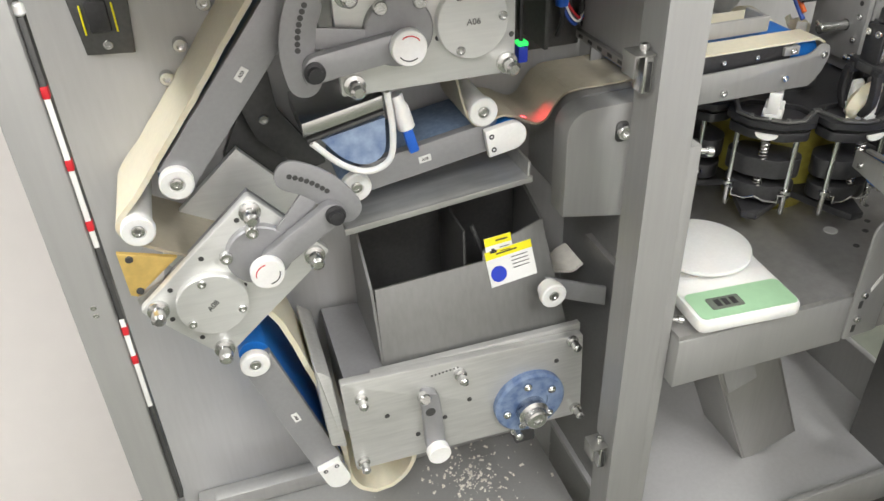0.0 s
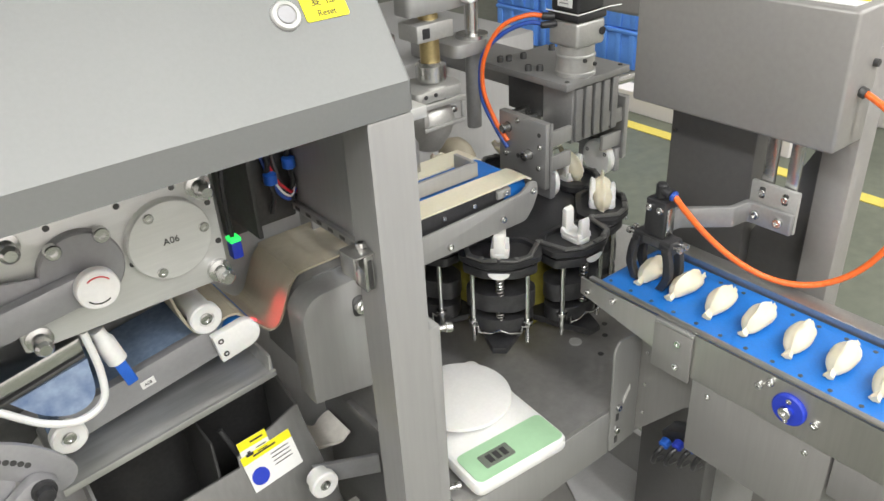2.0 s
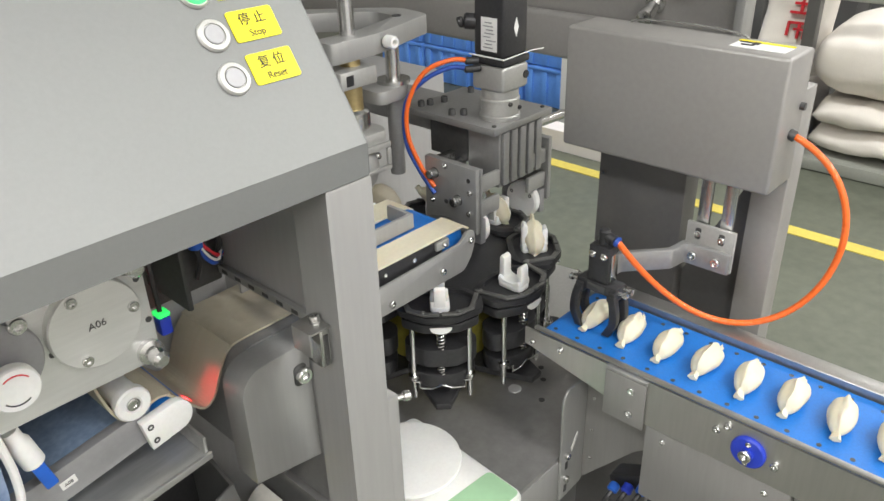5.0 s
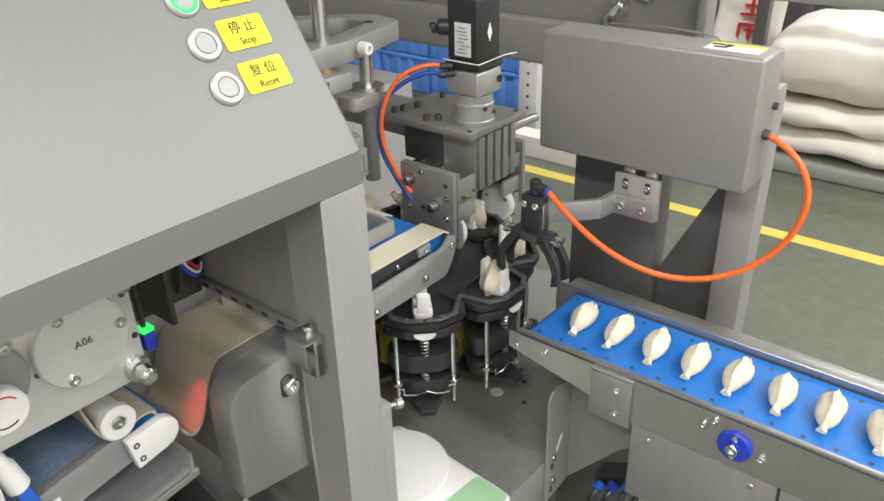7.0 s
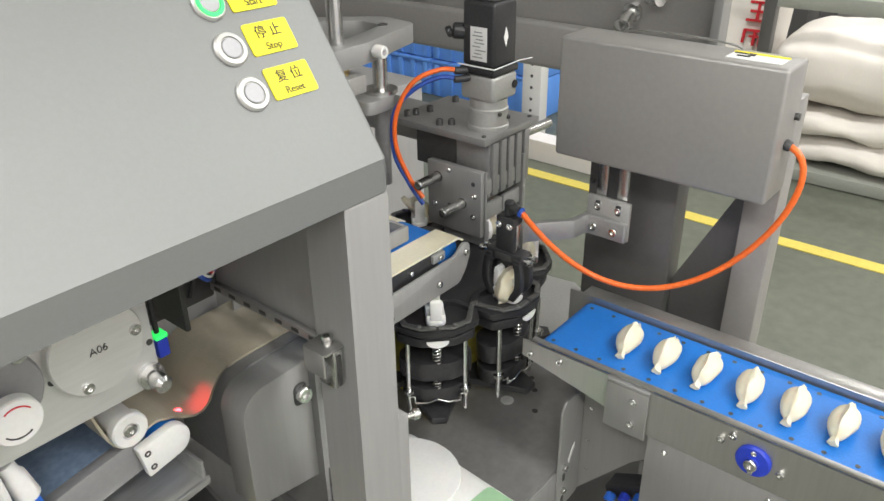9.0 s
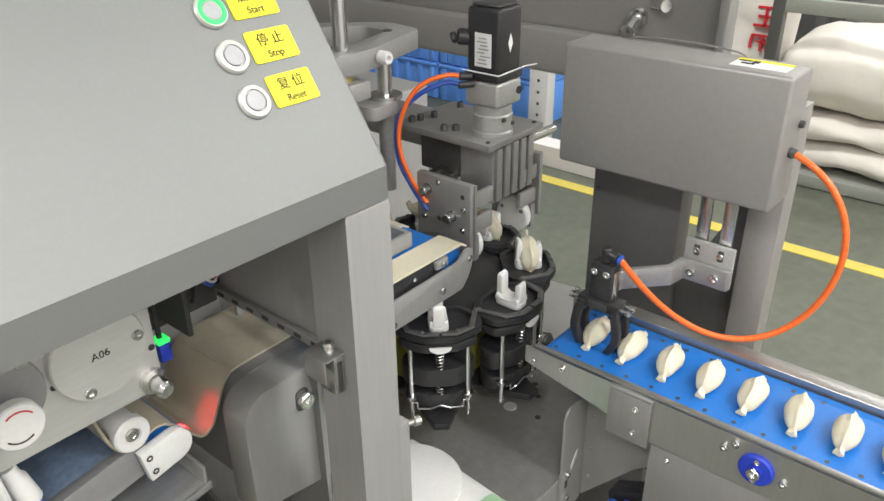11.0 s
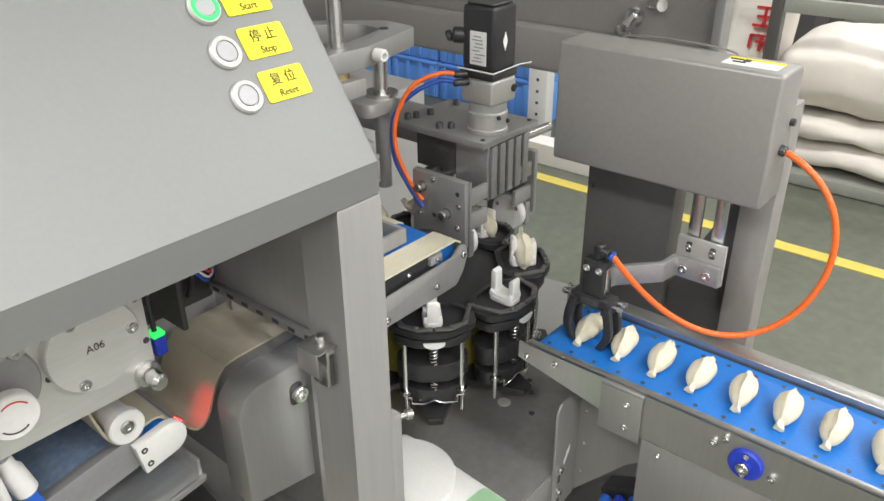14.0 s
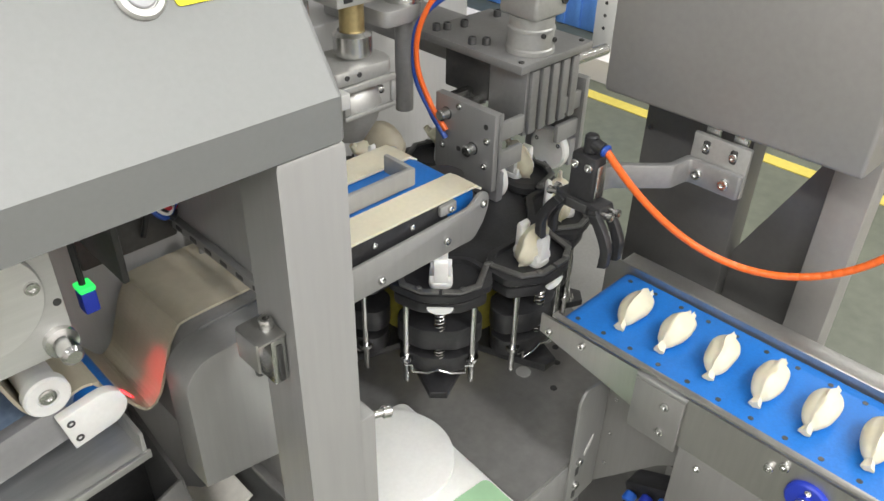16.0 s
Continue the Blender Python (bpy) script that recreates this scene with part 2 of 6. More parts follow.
def bolt(parent, p, way, r, h=None, material=None, name="bolt"):
    """A socket-head screw whose head stands at p and points along way."""
    material = material or M_BRIGHT
    key = (round(r, 4), h, material.name)
    h = h or r * 0.9
    if key not in BOLTS:
        bm = bmesh.new()
        lathe(bm, [(r, -0.002), (r, h * 0.8), (r * 0.86, h), (r * 0.5, h), (r * 0.48, h * 0.4), (0, h * 0.4)], (0, 0, 0), (0, 0, 1), 14)
        ob = link(name, bm, material)
        BOLTS[key] = ob.data
        bpy.data.objects.remove(ob)
    m = Matrix.Translation(p) @ Vector(way).to_track_quat("Z", "Y").to_matrix().to_4x4()
    return share(name, BOLTS[key], parent, m)


def bars(parent, name, m, rects, material=None, lift=0.0006):
    """Unreadable print or simple shapes: thin bars in the plane of the pose m."""
    bm = bmesh.new()
    for x, y, w, h in rects:
        box(bm, x, x + w, y, y + h, -lift, lift, 0.0, m)
    return part(name, bm, material or M_INK, parent)


def words(parent, text, size, m, material=None):
    c = bpy.data.curves.new("lettering", "FONT")
    c.body, c.size, c.align_x, c.align_y, c.extrude = text, size, "CENTER", "CENTER", 0.0003
    tmp = new("lettering", c)
    me = bpy.data.meshes.new_from_object(tmp.evaluated_get(bpy.context.evaluated_depsgraph_get()))
    bpy.data.objects.remove(tmp)
    me.materials.clear()
    me.materials.append(material or M_INK)
    return share("lettering", me, parent, m)


# ---- the hall ----
def slab(name, b, material, label, bev=0.0):
    bm = bmesh.new()
    box(bm, *b, bev)
    return single(name, bm, material, label, "", "", "structure", 0)


HX0, HX1, HY0, HY1, HZ = -4.5, 7.5, -3.0, 7.0, 3.7
slab("floor", (HX0, HX1, HY0, HY1, -0.1, 0.0), M_FLOOR, "green-grey epoxy factory floor")
slab("ceiling", (HX0, HX1, HY0, HY1, HZ, HZ + 0.1), M_CEIL, "plain white hall ceiling")
slab("wall_north", (HX0, HX1, HY1, HY1 + 0.1, 0, HZ), M_WALL, "cream hall wall added to close the room")
# Unseen wall behind the camera, set close to bounce light into the chamber.
slab("bounce_wall", (HX0, HX1, HY0 - 0.1, HY0, 0, HZ), M_WALL, "cream hall wall added to close the room")
slab("wall_east", (HX1, HX1 + 0.1, HY0, HY1, 0, HZ), M_WALL, "cream hall wall added to close the room")
slab("wall_west", (HX0 - 0.1, HX0, HY0, HY1, 0, HZ), M_WALL, "cream hall wall added to close the room")
slab("partition_wall", (-4.0, -0.135, 1.40, 1.46, 0, 2.6), M_WALL, "cream partition panel beside the machine")
slab("floor_line", (3.42, 3.50, -2.9, 6.5, 0.0, 0.004), M_LINE, "yellow painted floor line", 0)
# Assumed fittings drawn around the added lamps.
for lx, ly in LAMP_ROWS:
    f = thing("assumed_ceiling_light", "assumed long white ceiling light with lit tubes, out of view", "ceiling light", (lx, ly, HZ), "hall lights")
    bm = bmesh.new()
    box(bm, lx - 0.16, lx + 0.16, ly - 1.0, ly + 1.0, HZ - 0.06, HZ - 0.001, 0.01)
    part("housing", bm, M_CEIL, f)
    for dx in (-0.08, 0.08):
        bm = bmesh.new()
        rod(bm, (lx + dx, ly - 0.95, HZ - 0.085), (lx + dx, ly + 0.95, HZ - 0.085), 0.014)
        part("tube", bm, M_TUBE, f)

# ---- machine cabinet ----
X0, X1, FY, BY = -0.122, 0.596, 0.735, 1.10
TZ, TY = 0.777, 0.718


def cabinet():
    c = thing("dumpling_machine_cabinet", "satin stainless machine cabinet with open roller chamber", "machine cabinet", (0.25, 1.0, 0))
    bm = bmesh.new()
    prism(bm, [(0.5295, FY), (0.5835, FY), (0.5835, FY + 0.062), (0.537, FY + 0.062), (0.535, FY + 0.018)], "z", 0.0, 1.3252, 0.004)
    part("post", bm, M_CAB, c)
    bm = bmesh.new()
    box(bm, X0, -0.083, FY, FY + 0.045, 0.0, 1.345, 0.003)
    part("post", bm, M_CAB, c)
    bm = bmesh.new()
    box(bm, 0.584, 0.601, FY + 0.001, FY + 0.06, 0.0, 1.062, 0.003)
    part("side_strip", bm, M_CAB, c)
    # hood: lintel, slope and side cheek
    top = (1.02, 1.79)
    bm = bmesh.new()
    prism(bm, [(FY, 1.3256), (FY, 1.3565), (FY + 0.0045, 1.3632), top, (1.32, 1.79), (1.32, 1.3256)], "x", X0, 0.5845, 0.004)
    part("control_hood", bm, M_HOOD, c, "light grey sloped control hood", 14)
    # back and side panels of the chamber
    bm = bmesh.new()
    box(bm, -0.16, 0.62, BY, BY + 0.012, 0.0, 1.40, 0)
    part("back_panel", bm, M_INNER, c, "dull grey back panel of the roller chamber")
    bm = bmesh.new()
    box(bm, 0.612, 0.618, 0.90, BY, 0.0, 1.043, 0)
    part("side_panel", bm, M_FRAME, c)
    bm = bmesh.new()
    box(bm, 0.612, 0.618, 0.82, BY, 1.085, 1.325, 0)
    part("side_panel", bm, M_INNER, c)
    bm = bmesh.new()
    box(bm, 0.603, 0.6115, 0.83, BY - 0.003, 1.086, 1.098, 0.001)
    sl = part("slotted_rail", bm, M_CAB, c)
    for i in range(8):
        bm = bmesh.new()
        box(bm, 0.6022, 0.6029, 0.85 + 0.03 * i, 0.862 + 0.03 * i, 1.0895, 1.0945, 0)
        part("slot", bm, M_DARK, sl)
    bm = bmesh.new()
    box(bm, X0 + 0.006, 0.534, FY + 0.05, BY - 0.002, 0.296, 0.31, 0.002)
    part("chamber_floor", bm, M_CAB, c)
    bm = bmesh.new()
    box(bm, -0.082, 0.535, FY + 0.3, FY + 0.32, 0.31, 0.345, 0.002)
    part("drip_lip", bm, M_CAB, c)
    # light barrier strip beside the left post
    bm = bmesh.new()
    box(bm, -0.0822, -0.0765, FY + 0.006, FY + 0.02, 0.70, 1.30, 0.001)
    strip = part("door_seal", bm, M_DARK, c, "dark door seal with red and white tape")
    for z0, z1 in ((1.075, 1.235), (0.86, 0.985)):
        bm = bmesh.new()
        box(bm, -0.0820, -0.0768, FY + 0.0045, FY + 0.012, z0, z1, 0.0005)
        part("white_tape", bm, M_PAPER, strip)
    for z in (1.235, 1.165, 1.10, 0.97, 0.93):
        bm = bmesh.new()
        box(bm, -0.0824, -0.0762, FY + 0.0035, FY + 0.0125, z - 0.0055, z + 0.0055, 0.001)
        part("red_tape", bm, M_RED, strip)
    bm = bmesh.new()
    rod(bm, (-0.0795, FY + 0.012, 1.30), (-0.0795, FY + 0.012, 1.311), 0.005, 14, 0.002)
    part("end_cap", bm, M_WHITE, strip)
    for z in (1.02, 1.03):
        bolt(c, (-0.10, FY, z - 0.02), (0, -1, 0), 0.003, 0.001)
    # interlock latch boxes on the post
    for z in (1.180, 0.548):
        bm = bmesh.new()
        box(bm, 0.5215, 0.5345, FY + 0.022, FY + 0.046, z - 0.050, z - 0.006, 0.002)
        k = part("latch", bm, M_BRIGHT, c, "bright steel door latch")
        bm = bmesh.new()
        box(bm, 0.511, 0.5345, FY + 0.020, FY + 0.052, z - 0.0055, z - 0.003, 0.0008)
        box(bm, 0.509, 0.5112, FY + 0.022, FY + 0.05, z - 0.030, z - 0.003, 0.0006)
        part("latch_tab", bm, M_SHEET, k)
        bm = bmesh.new()
        box(bm, 0.5255, 0.5305, FY + 0.0205, FY + 0.0218, z - 0.047, z - 0.012, 0.0005)
        part("latch_slot", bm, M_DARK, k)
        bolt(c, (0.528, FY + 0.036, z - 0.003), (0, 0, 1), 0.006, 0.008)
    for z in (1.051, 0.79):
        bm = bmesh.new()
        rod(bm, (0.592, FY + 0.012, z), (0.614, FY + 0.006, z - 0.002), 0.0035, 12)
        rod(bm, (0.612, FY + 0.007, z - 0.002), (0.62, FY + 0.004, z - 0.003), 0.006, 12, 0.001)
        part("thumb_screw", bm, M_BRIGHT, c)
    # push buttons with yellow stickers on the slope
    rake = math.degrees(math.atan2(top[1] - 1.372, top[0] - FY - 0.01))
    for d, lit, zh, en in ((0.066, False, "复位", "Reset"), (0.104, False, "停止", "Stop"), (0.142, True, "启动", "Start")):
        y = FY + 0.010 + d * math.cos(radians(rake))
        z = 1.372 + d * math.sin(radians(rake))
        m = pose(0.4855, y, z, rake, 0, 0)
        up = (m.to_3x3() @ Vector((0, 0, 1)))
        bm = bmesh.new()
        lathe(bm, [(0.0142, -0.002), (0.0142, 0.0018), (0.0128, 0.0036), (0.0097, 0.0038), (0.0092, 0.0026), (0, 0.0026)], m.translation, up, 28)
        b = part("push_button", bm, M_CAST, c, "round steel push button")
        if lit:
            bm = bmesh.new()
            lathe(bm, [(0.0118, 0.0034), (0.0118, 0.0046), (0.0088, 0.0046), (0.0088, 0.0034)], m.translation, up, 28)
            part("light_ring", bm, M_GREEN_LED, b, "lit green ring")
        bm = bmesh.new()
        lathe(bm, [(0.0084, 0.002), (0.0084, 0.0038), (0.0076, 0.0043), (0, 0.0043)], m.translation, up, 28)
        part("button_cap", bm, M_BAR, b)
        ms = m @ pose(0.0405, 0.003, 0.0)
        bm = bmesh.new()
        prism(bm, poly_round([(-0.0225, -0.0135), (0.0225, -0.0135), (0.0225, 0.0135), (-0.0225, 0.0135)], 0.003), "z", 0.0002, 0.0012, 0, ms)
        k = part("sticker", bm, M_YELLOW, c, "yellow button sticker with dark lettering")
        words(k, " ".join(zh), 0.0115, ms @ pose(0, 0.0045, 0.0014))
        words(k, en, 0.0085, ms @ pose(0, -0.0075, 0.0014))
    # table right of the post
    bm = bmesh.new()
    prism(bm, [(X1 + 0.0055, TY), (0.90, TY), (0.948, 0.722), (1.06, 0.752), (1.13, 0.84), (1.17, 1.0), (1.20, 1.25), (1.10, 1.30), (0.60, 1.30), (0.60, 1.103), (0.622, 1.103), (0.622, 1.0), (X1 + 0.0055, 1.0)], "z", TZ - 0.008, TZ, 0)
    part("table_top", bm, M_TABLE, c, "dull stainless table top")
    # Table top carried on to the right in a paler steel.
    bm = bmesh.new()
    prism(bm, [(1.132, 0.842), (1.34, 0.90), (1.385, 0.98), (1.37, 1.08), (1.28, 1.22), (1.202, 1.248), (1.172, 1.0)], "z", TZ - 0.008, TZ, 0)
    part("table_pale_sheet", bm, M_CAST, c, "paler steel sheet carrying on the table top")
    bm = bmesh.new()
    box(bm, X1 + 0.006, 0.897, TY - 0.002, TY + 0.04, 0.683, TZ - 0.0085, 0.003)
    part("front_rail", bm, M_CAB, c)
    bm = bmesh.new()
    box(bm, X1 + 0.006, 1.25, FY, 1.32, 0.242, 0.256, 0.002)
    part("lower_deck", bm, M_INNER, c)
    bm = bmesh.new()
    box(bm, X1 + 0.006, 1.25, FY - 0.012, FY - 0.001, 0.20, 0.285, 0.003)
    part("deck_lip", bm, M_CAB, c)
    bm = bmesh.new()
    box(bm, 1.252, 1.268, FY, 1.30, 0.0, 0.36, 0.003)
    part("deck_side", bm, M_CAB, c)
    bm = bmesh.new()
    box(bm, 0.622, 1.25, 1.322, 1.336, 0.0, TZ - 0.009, 0)
    part("rear_panel", bm, M_INNER, c)
    # holes and scraps on the table
    for x, y in ((1.03, 0.845), (1.055, 0.868), (1.035, 0.89), (0.985, 0.815), (1.09, 0.91)):
        bm = bmesh.new()
        rod(bm, (x, y, TZ - 0.0005), (x, y, TZ + 0.0008), 0.005, 14)
        part("bolt_hole", bm, M_DARK, c)
    bm = bmesh.new()
    lathe(bm, [(0.011, 0.0), (0.011, 0.0012), (0.008, 0.0018), (0, 0.0018)], (0.979, 0.866, TZ), (0, 0, 1), 20)
    part("hole_plug", bm, M_PLATE, c)
    return c


CAB = cabinet()


def chute():
    c = thing("scrap_chute", "folded stainless scrap chute under the table", "chute", (0.9, 0.9, 0.26))
    bm = bmesh.new()
    m = pose(0.808, 0.86, 0.665, 0, -22, 0)
    for nm, b in (("front_sheet", (-0.05, 0.065, 0, 0.004, -0.43, 0.02)), ("side_sheet", (-0.054, -0.0505, 0, 0.13, -0.43, 0.02)), ("side_sheet", (0.0655, 0.069, 0, 0.13, -0.43, 0.02))):
        bm = bmesh.new()
        box(bm, *b, 0.001, m)
        part(nm, bm, M_SHEET, c)
    bm = bmesh.new()
    box(bm, -0.045, 0.015, -0.003, -0.001, -0.20, 0.0, 0.0005, m)
    part("cover_plate", bm, M_CAB, c)


chute()


# ---- dough roller heads ----
def roller_head(m0, tilt_arm, label, mark, flip=False, left=0.118, right=0.118):
    """A roller head in its own plane: x along the plate, z up, front face at y = 0."""
    m = m0 @ Matrix.Diagonal((-1 if flip else 1, 1, 1, 1))
    h = thing("dough_roller_head", label, "roller head", m.translation, "dough roller heads")
    U, W, H = left, right, 0.07

    def P(name, bm, material, label="", parent=None):
        for v in bm.verts:
            v.co = m @ v.co
        return part(name, bm, material, parent or h, label)

    bm = bmesh.new()
    prism(bm, poly_round([(-U, -H), (W, -H), (W, H), (-U, H)], 0.006), "y", 0.0, 0.014, 0.0012)
    P("front_plate", bm, M_PLATE, "milled aluminium front plate")
    bm = bmesh.new()
    prism(bm, [(-U + 0.008, -H + 0.01), (W - 0.008, -H + 0.01), (W - 0.008, H - 0.01), (-U + 0.008, H - 0.01)], "y", 0.0145, 0.045, 0)
    P("gear_case", bm, M_BAR)
    bm = bmesh.new()
    prism(bm, [(-U + 0.004, -H + 0.004), (W - 0.004, -H + 0.004), (W - 0.004, H - 0.004), (-U + 0.004, H - 0.004)], "y", 0.150, 0.162, 0.001)
    P("rear_plate", bm, M_PLATE)
    for x, z, r in ((-0.02, -0.045, 0.022), (0.045, -0.04, 0.024)):
        bm = bmesh.new()
        rod(bm, (x, 0.046, z), (x, 0.149, z), r, 24, 0.002)
        P("roller", bm, M_WHITE)
    # round cover
    bm = bmesh.new()
    lathe(bm, [(0.047, 0), (0.047, 0.010), (0.0455, 0.012), (0, 0.012)], (0.043, 0, 0.006), (0, -1, 0), 40)
    cv = P("round_cover", bm, M_PLATE, "round aluminium cover")
    words(cv, mark, 0.011, m0 @ pose(-0.043 if flip else 0.043, -0.0125, 0.006, 90, 0, 0), M_DARK)
    for a in (5, 119, 242):
        bolt(cv, m @ Vector((0.043 + 0.038 * math.cos(radians(a)), -0.0115, 0.006 + 0.038 * math.sin(radians(a)))), m.to_3x3() @ Vector((0, -1, 0)), 0.0058, 0.004)
    # adjusting lever: hub, arm, scale plate and knob
    kx, kz = -0.053, -0.006
    bm = bmesh.new()
    lathe(bm, [(0.043, 0), (0.043, 0.010), (0.041, 0.012), (0, 0.012)], (kx + 0.002, 0, kz + 0.012), (0, -1, 0), 36)
    P("lever_hub", bm, M_BAR)
    bm = bmesh.new()
    a = radians(tilt_arm)
    q = Vector((kx - 0.120 * math.cos(a), kz + 0.120 * math.sin(a)))
    d = Vector((-math.sin(a), math.cos(a))) * 0.017
    prism(bm, poly_round([(kx + d.x, kz + d.y), (q.x + d.x, q.y + d.y), (q.x - d.x, q.y - d.y), (kx - d.x, kz - d.y)], 0.014), "y", -0.028, -0.0125, 0.0015)
    lv = P("lever", bm, M_BAR, "grey adjusting lever")
    bm = bmesh.new()
    lathe(bm, [(0.013, 0), (0.013, 0.004), (0.009, 0.005), (0.009, 0.014), (0, 0.015)], (q.x + 0.012, -0.028, q.y), (0, -1, 0), 18)
    P("index_pin", bm, M_BLACK, "", lv)
    # curved scale plate with a row of holes
    bm = bmesh.new()
    def ring(r, t):
        return (kx - r * math.cos(radians(t)), kz + r * math.sin(radians(t)))
    lo, hi, rm, hw = -15, 27, 0.121, 0.021
    out = [ring(rm + hw, lo + (hi - lo) * k / 10) for k in range(11)]
    cx, cz = ring(rm, hi)
    out += [(cx - hw * math.cos(radians(hi + 180 * k / 8)), cz + hw * math.sin(radians(hi + 180 * k / 8))) for k in range(1, 8)]
    out += [ring(rm - hw, hi - (hi - lo) * k / 10) for k in range(11)]
    cx, cz = ring(rm, lo)
    out += [(cx + hw * math.cos(radians(lo + 180 * k / 8)), cz - hw * math.sin(radians(lo + 180 * k / 8))) for k in range(1, 8)]
    prism(bm, out, "y", -0.012, -0.006, 0.0008)
    sp = P("scale_plate", bm, M_BAR, "curved grey scale plate with holes")
    bm = bmesh.new()
    prism(bm, [ring(0.035, 32), ring(0.103, 17), ring(0.103, 3), ring(0.035, -10)], "y", -0.0115, -0.0065, 0.0008)
    P("plate_arm", bm, M_BAR, "", sp)
    for i in range(8):
        t = radians(3 + 3.6 * i)
        bm = bmesh.new()
        rod(bm, (kx - 0.121 * math.cos(t), -0.0128, kz + 0.121 * math.sin(t)), (kx - 0.121 * math.cos(t), -0.0115, kz + 0.121 * math.sin(t)), 0.0034, 12)
        P("hole", bm, M_DARK, "", sp)
    bm = bmesh.new()
    lathe(bm, [(0.022, 0), (0.022, 0.010), (0.0207, 0.0120), (0, 0.0120)], (kx + 0.006, -0.0285, kz), (0, -1, 0), 32)
    kn = P("knob", bm, M_WHITE, "white round dial with red and black arrows")
    for a0, a1, mt in ((35, 125, M_RED), (215, 305, M_INK)):
        bm = bmesh.new()
        tube(bm, [(kx + 0.006 + 0.015 * math.cos(radians(a0 + (a1 - a0) * i / 8)), -0.0407, kz + 0.015 * math.sin(radians(a0 + (a1 - a0) * i / 8))) for i in range(9)], 0.0008, 6)
        P("arrow", bm, mt, "", kn)
    for x, z in ((-U + 0.016, H - 0.016), (W - 0.016, H - 0.016), (-U + 0.016, -H + 0.014), (W - 0.012, -H + 0.014)):
        bm = bmesh.new()
        lathe(bm, [(0.014, 0), (0.014, 0.006), (0.009, 0.008), (0.0095, 0.026), (0.006, 0.030), (0, 0.030)], (x, 0, z), (0, -1, 0), 18)
        P("tie_rod_end", bm, M_BRIGHT)
    for x, z in ((kx - 0.02, kz + 0.044), (kx + 0.028, kz + 0.046), (kx - 0.026, kz - 0.014)):
        bolt(h, m @ Vector((x, -0.012, z)), m.to_3x3() @ Vector((0, -1, 0)), 0.0085, 0.007)
    for x, z in ((-0.07, 0.058), (0.0, 0.058), (0.06, 0.06), (0.095, 0.03), (0.0, -0.012), (0.098, -0.02)):
        bm = bmesh.new()
        rod(bm, (x, -0.0006, z), (x, 0.001, z), 0.0035, 12)
        P("tapped_hole", bm, M_DARK)
    return h


roller_head(pose(0.335, 0.93, 1.180, 0, 0, 0), -8, "aluminium dough roller head with grey lever and white dial", "A06", False, 0.126, 0.103)
roller_head(pose(0.040, 0.91, 0.889, 0, -41, 0), -8, "tilted aluminium dough roller head with lever and dial", "A08", True, 0.106, 0.108)


def belt_arm(name, label, p, q, half, y0, y1, belt_mat, ends=True, dough=None):
    """A short belt conveyor between two end rollers, seen from its side bar: p and q are (x, z)."""
    b = thing(name, label, "conveyor", ((p[0] + q[0]) / 2, y0, (p[1] + q[1]) / 2), "dough belt arms")
    P, Q = Vector(p), Vector(q)
    w = (Q - P).normalized()
    n = Vector((-w.y, w.x))
    loop = []
    for c, a0 in ((P, math.atan2(n.y, n.x)), (Q, math.atan2(-n.y, -n.x))):
        for i in range(9):
            t = a0 + math.pi * i / 8
            loop.append((c.x + half * math.cos(t), c.y + half * math.sin(t)))
    bm = bmesh.new()
    prism(bm, [(c[0] + (q[0] - c[0]) * 0.9, c[1] + (q[1] - c[1]) * 0.9) for q in loop for c in (min((p, (Q.x, Q.y)), key=lambda e: (e[0] - q[0]) ** 2 + (e[1] - q[1]) ** 2),)], "y", y0 + 0.016, y1, 0.0)
    part("belt", bm, belt_mat, b)
    bm = bmesh.new()
    k = half * 0.98
    prism(bm, [tuple(P + n * k), tuple(Q + n * k), tuple(Q - n * k), tuple(P - n * k)], "y", y0, y0 + 0.0155, 0.002)
    part("side_bar", bm, M_BAR, b, "grey anodised side bar")
    mid = (P + Q) / 2
    ang = math.degrees(math.atan2(w.y, w.x))
    if abs(ang) > 90:
        ang -= math.copysign(180, ang)
    mm = pose(mid.x, y0 - 0.0006, mid.y, 90, 0, 0) @ pose(0, 0, 0, 0, 0, ang)
    bars(b, "tag", mm, ((-0.009, -0.005, 0.018, 0.010),), M_PAPER)
    words(b, "A08", 0.006, mm @ pose(0, 0, 0.001), M_INK)
    if ends:
        for c in ends:
            bm = bmesh.new()
            lathe(bm, [(0.021, -0.004), (0.021, 0.007), (0.019, 0.009), (0.010, 0.009), (0.009, 0.006), (0, 0.006)], (c[0], y0 - 0.004, c[1]), (0, -1, 0), 30)
            r = part("end_roller", bm, M_WHITE, b, "white nylon roller end")
            bolt(r, (c[0], y0 - 0.010, c[1]), (0, -1, 0), 0.008, 0.003)
    return b


belt_arm("inclined_belt_arm", "grey inclined belt arm with nylon roller ends", (-0.006, 1.030), (0.195, 1.275), 0.024, 0.945, 1.09, M_BELT_DUSTY, ((-0.006, 1.030), ))
belt_arm("blue_belt_arm", "grey belt arm with flour-dusted blue belt", (0.222, 0.966), (0.425, 1.000), 0.022, 0.975, 1.09, M_BELT_DUSTY, ((0.221, 0.963),))
belt_arm("lower_belt_arm", "grey lower belt arm with blue belt", (0.040, 0.736), (0.122, 0.475), 0.024, 0.925, 1.09, M_BELT, ((0.039, 0.736),))


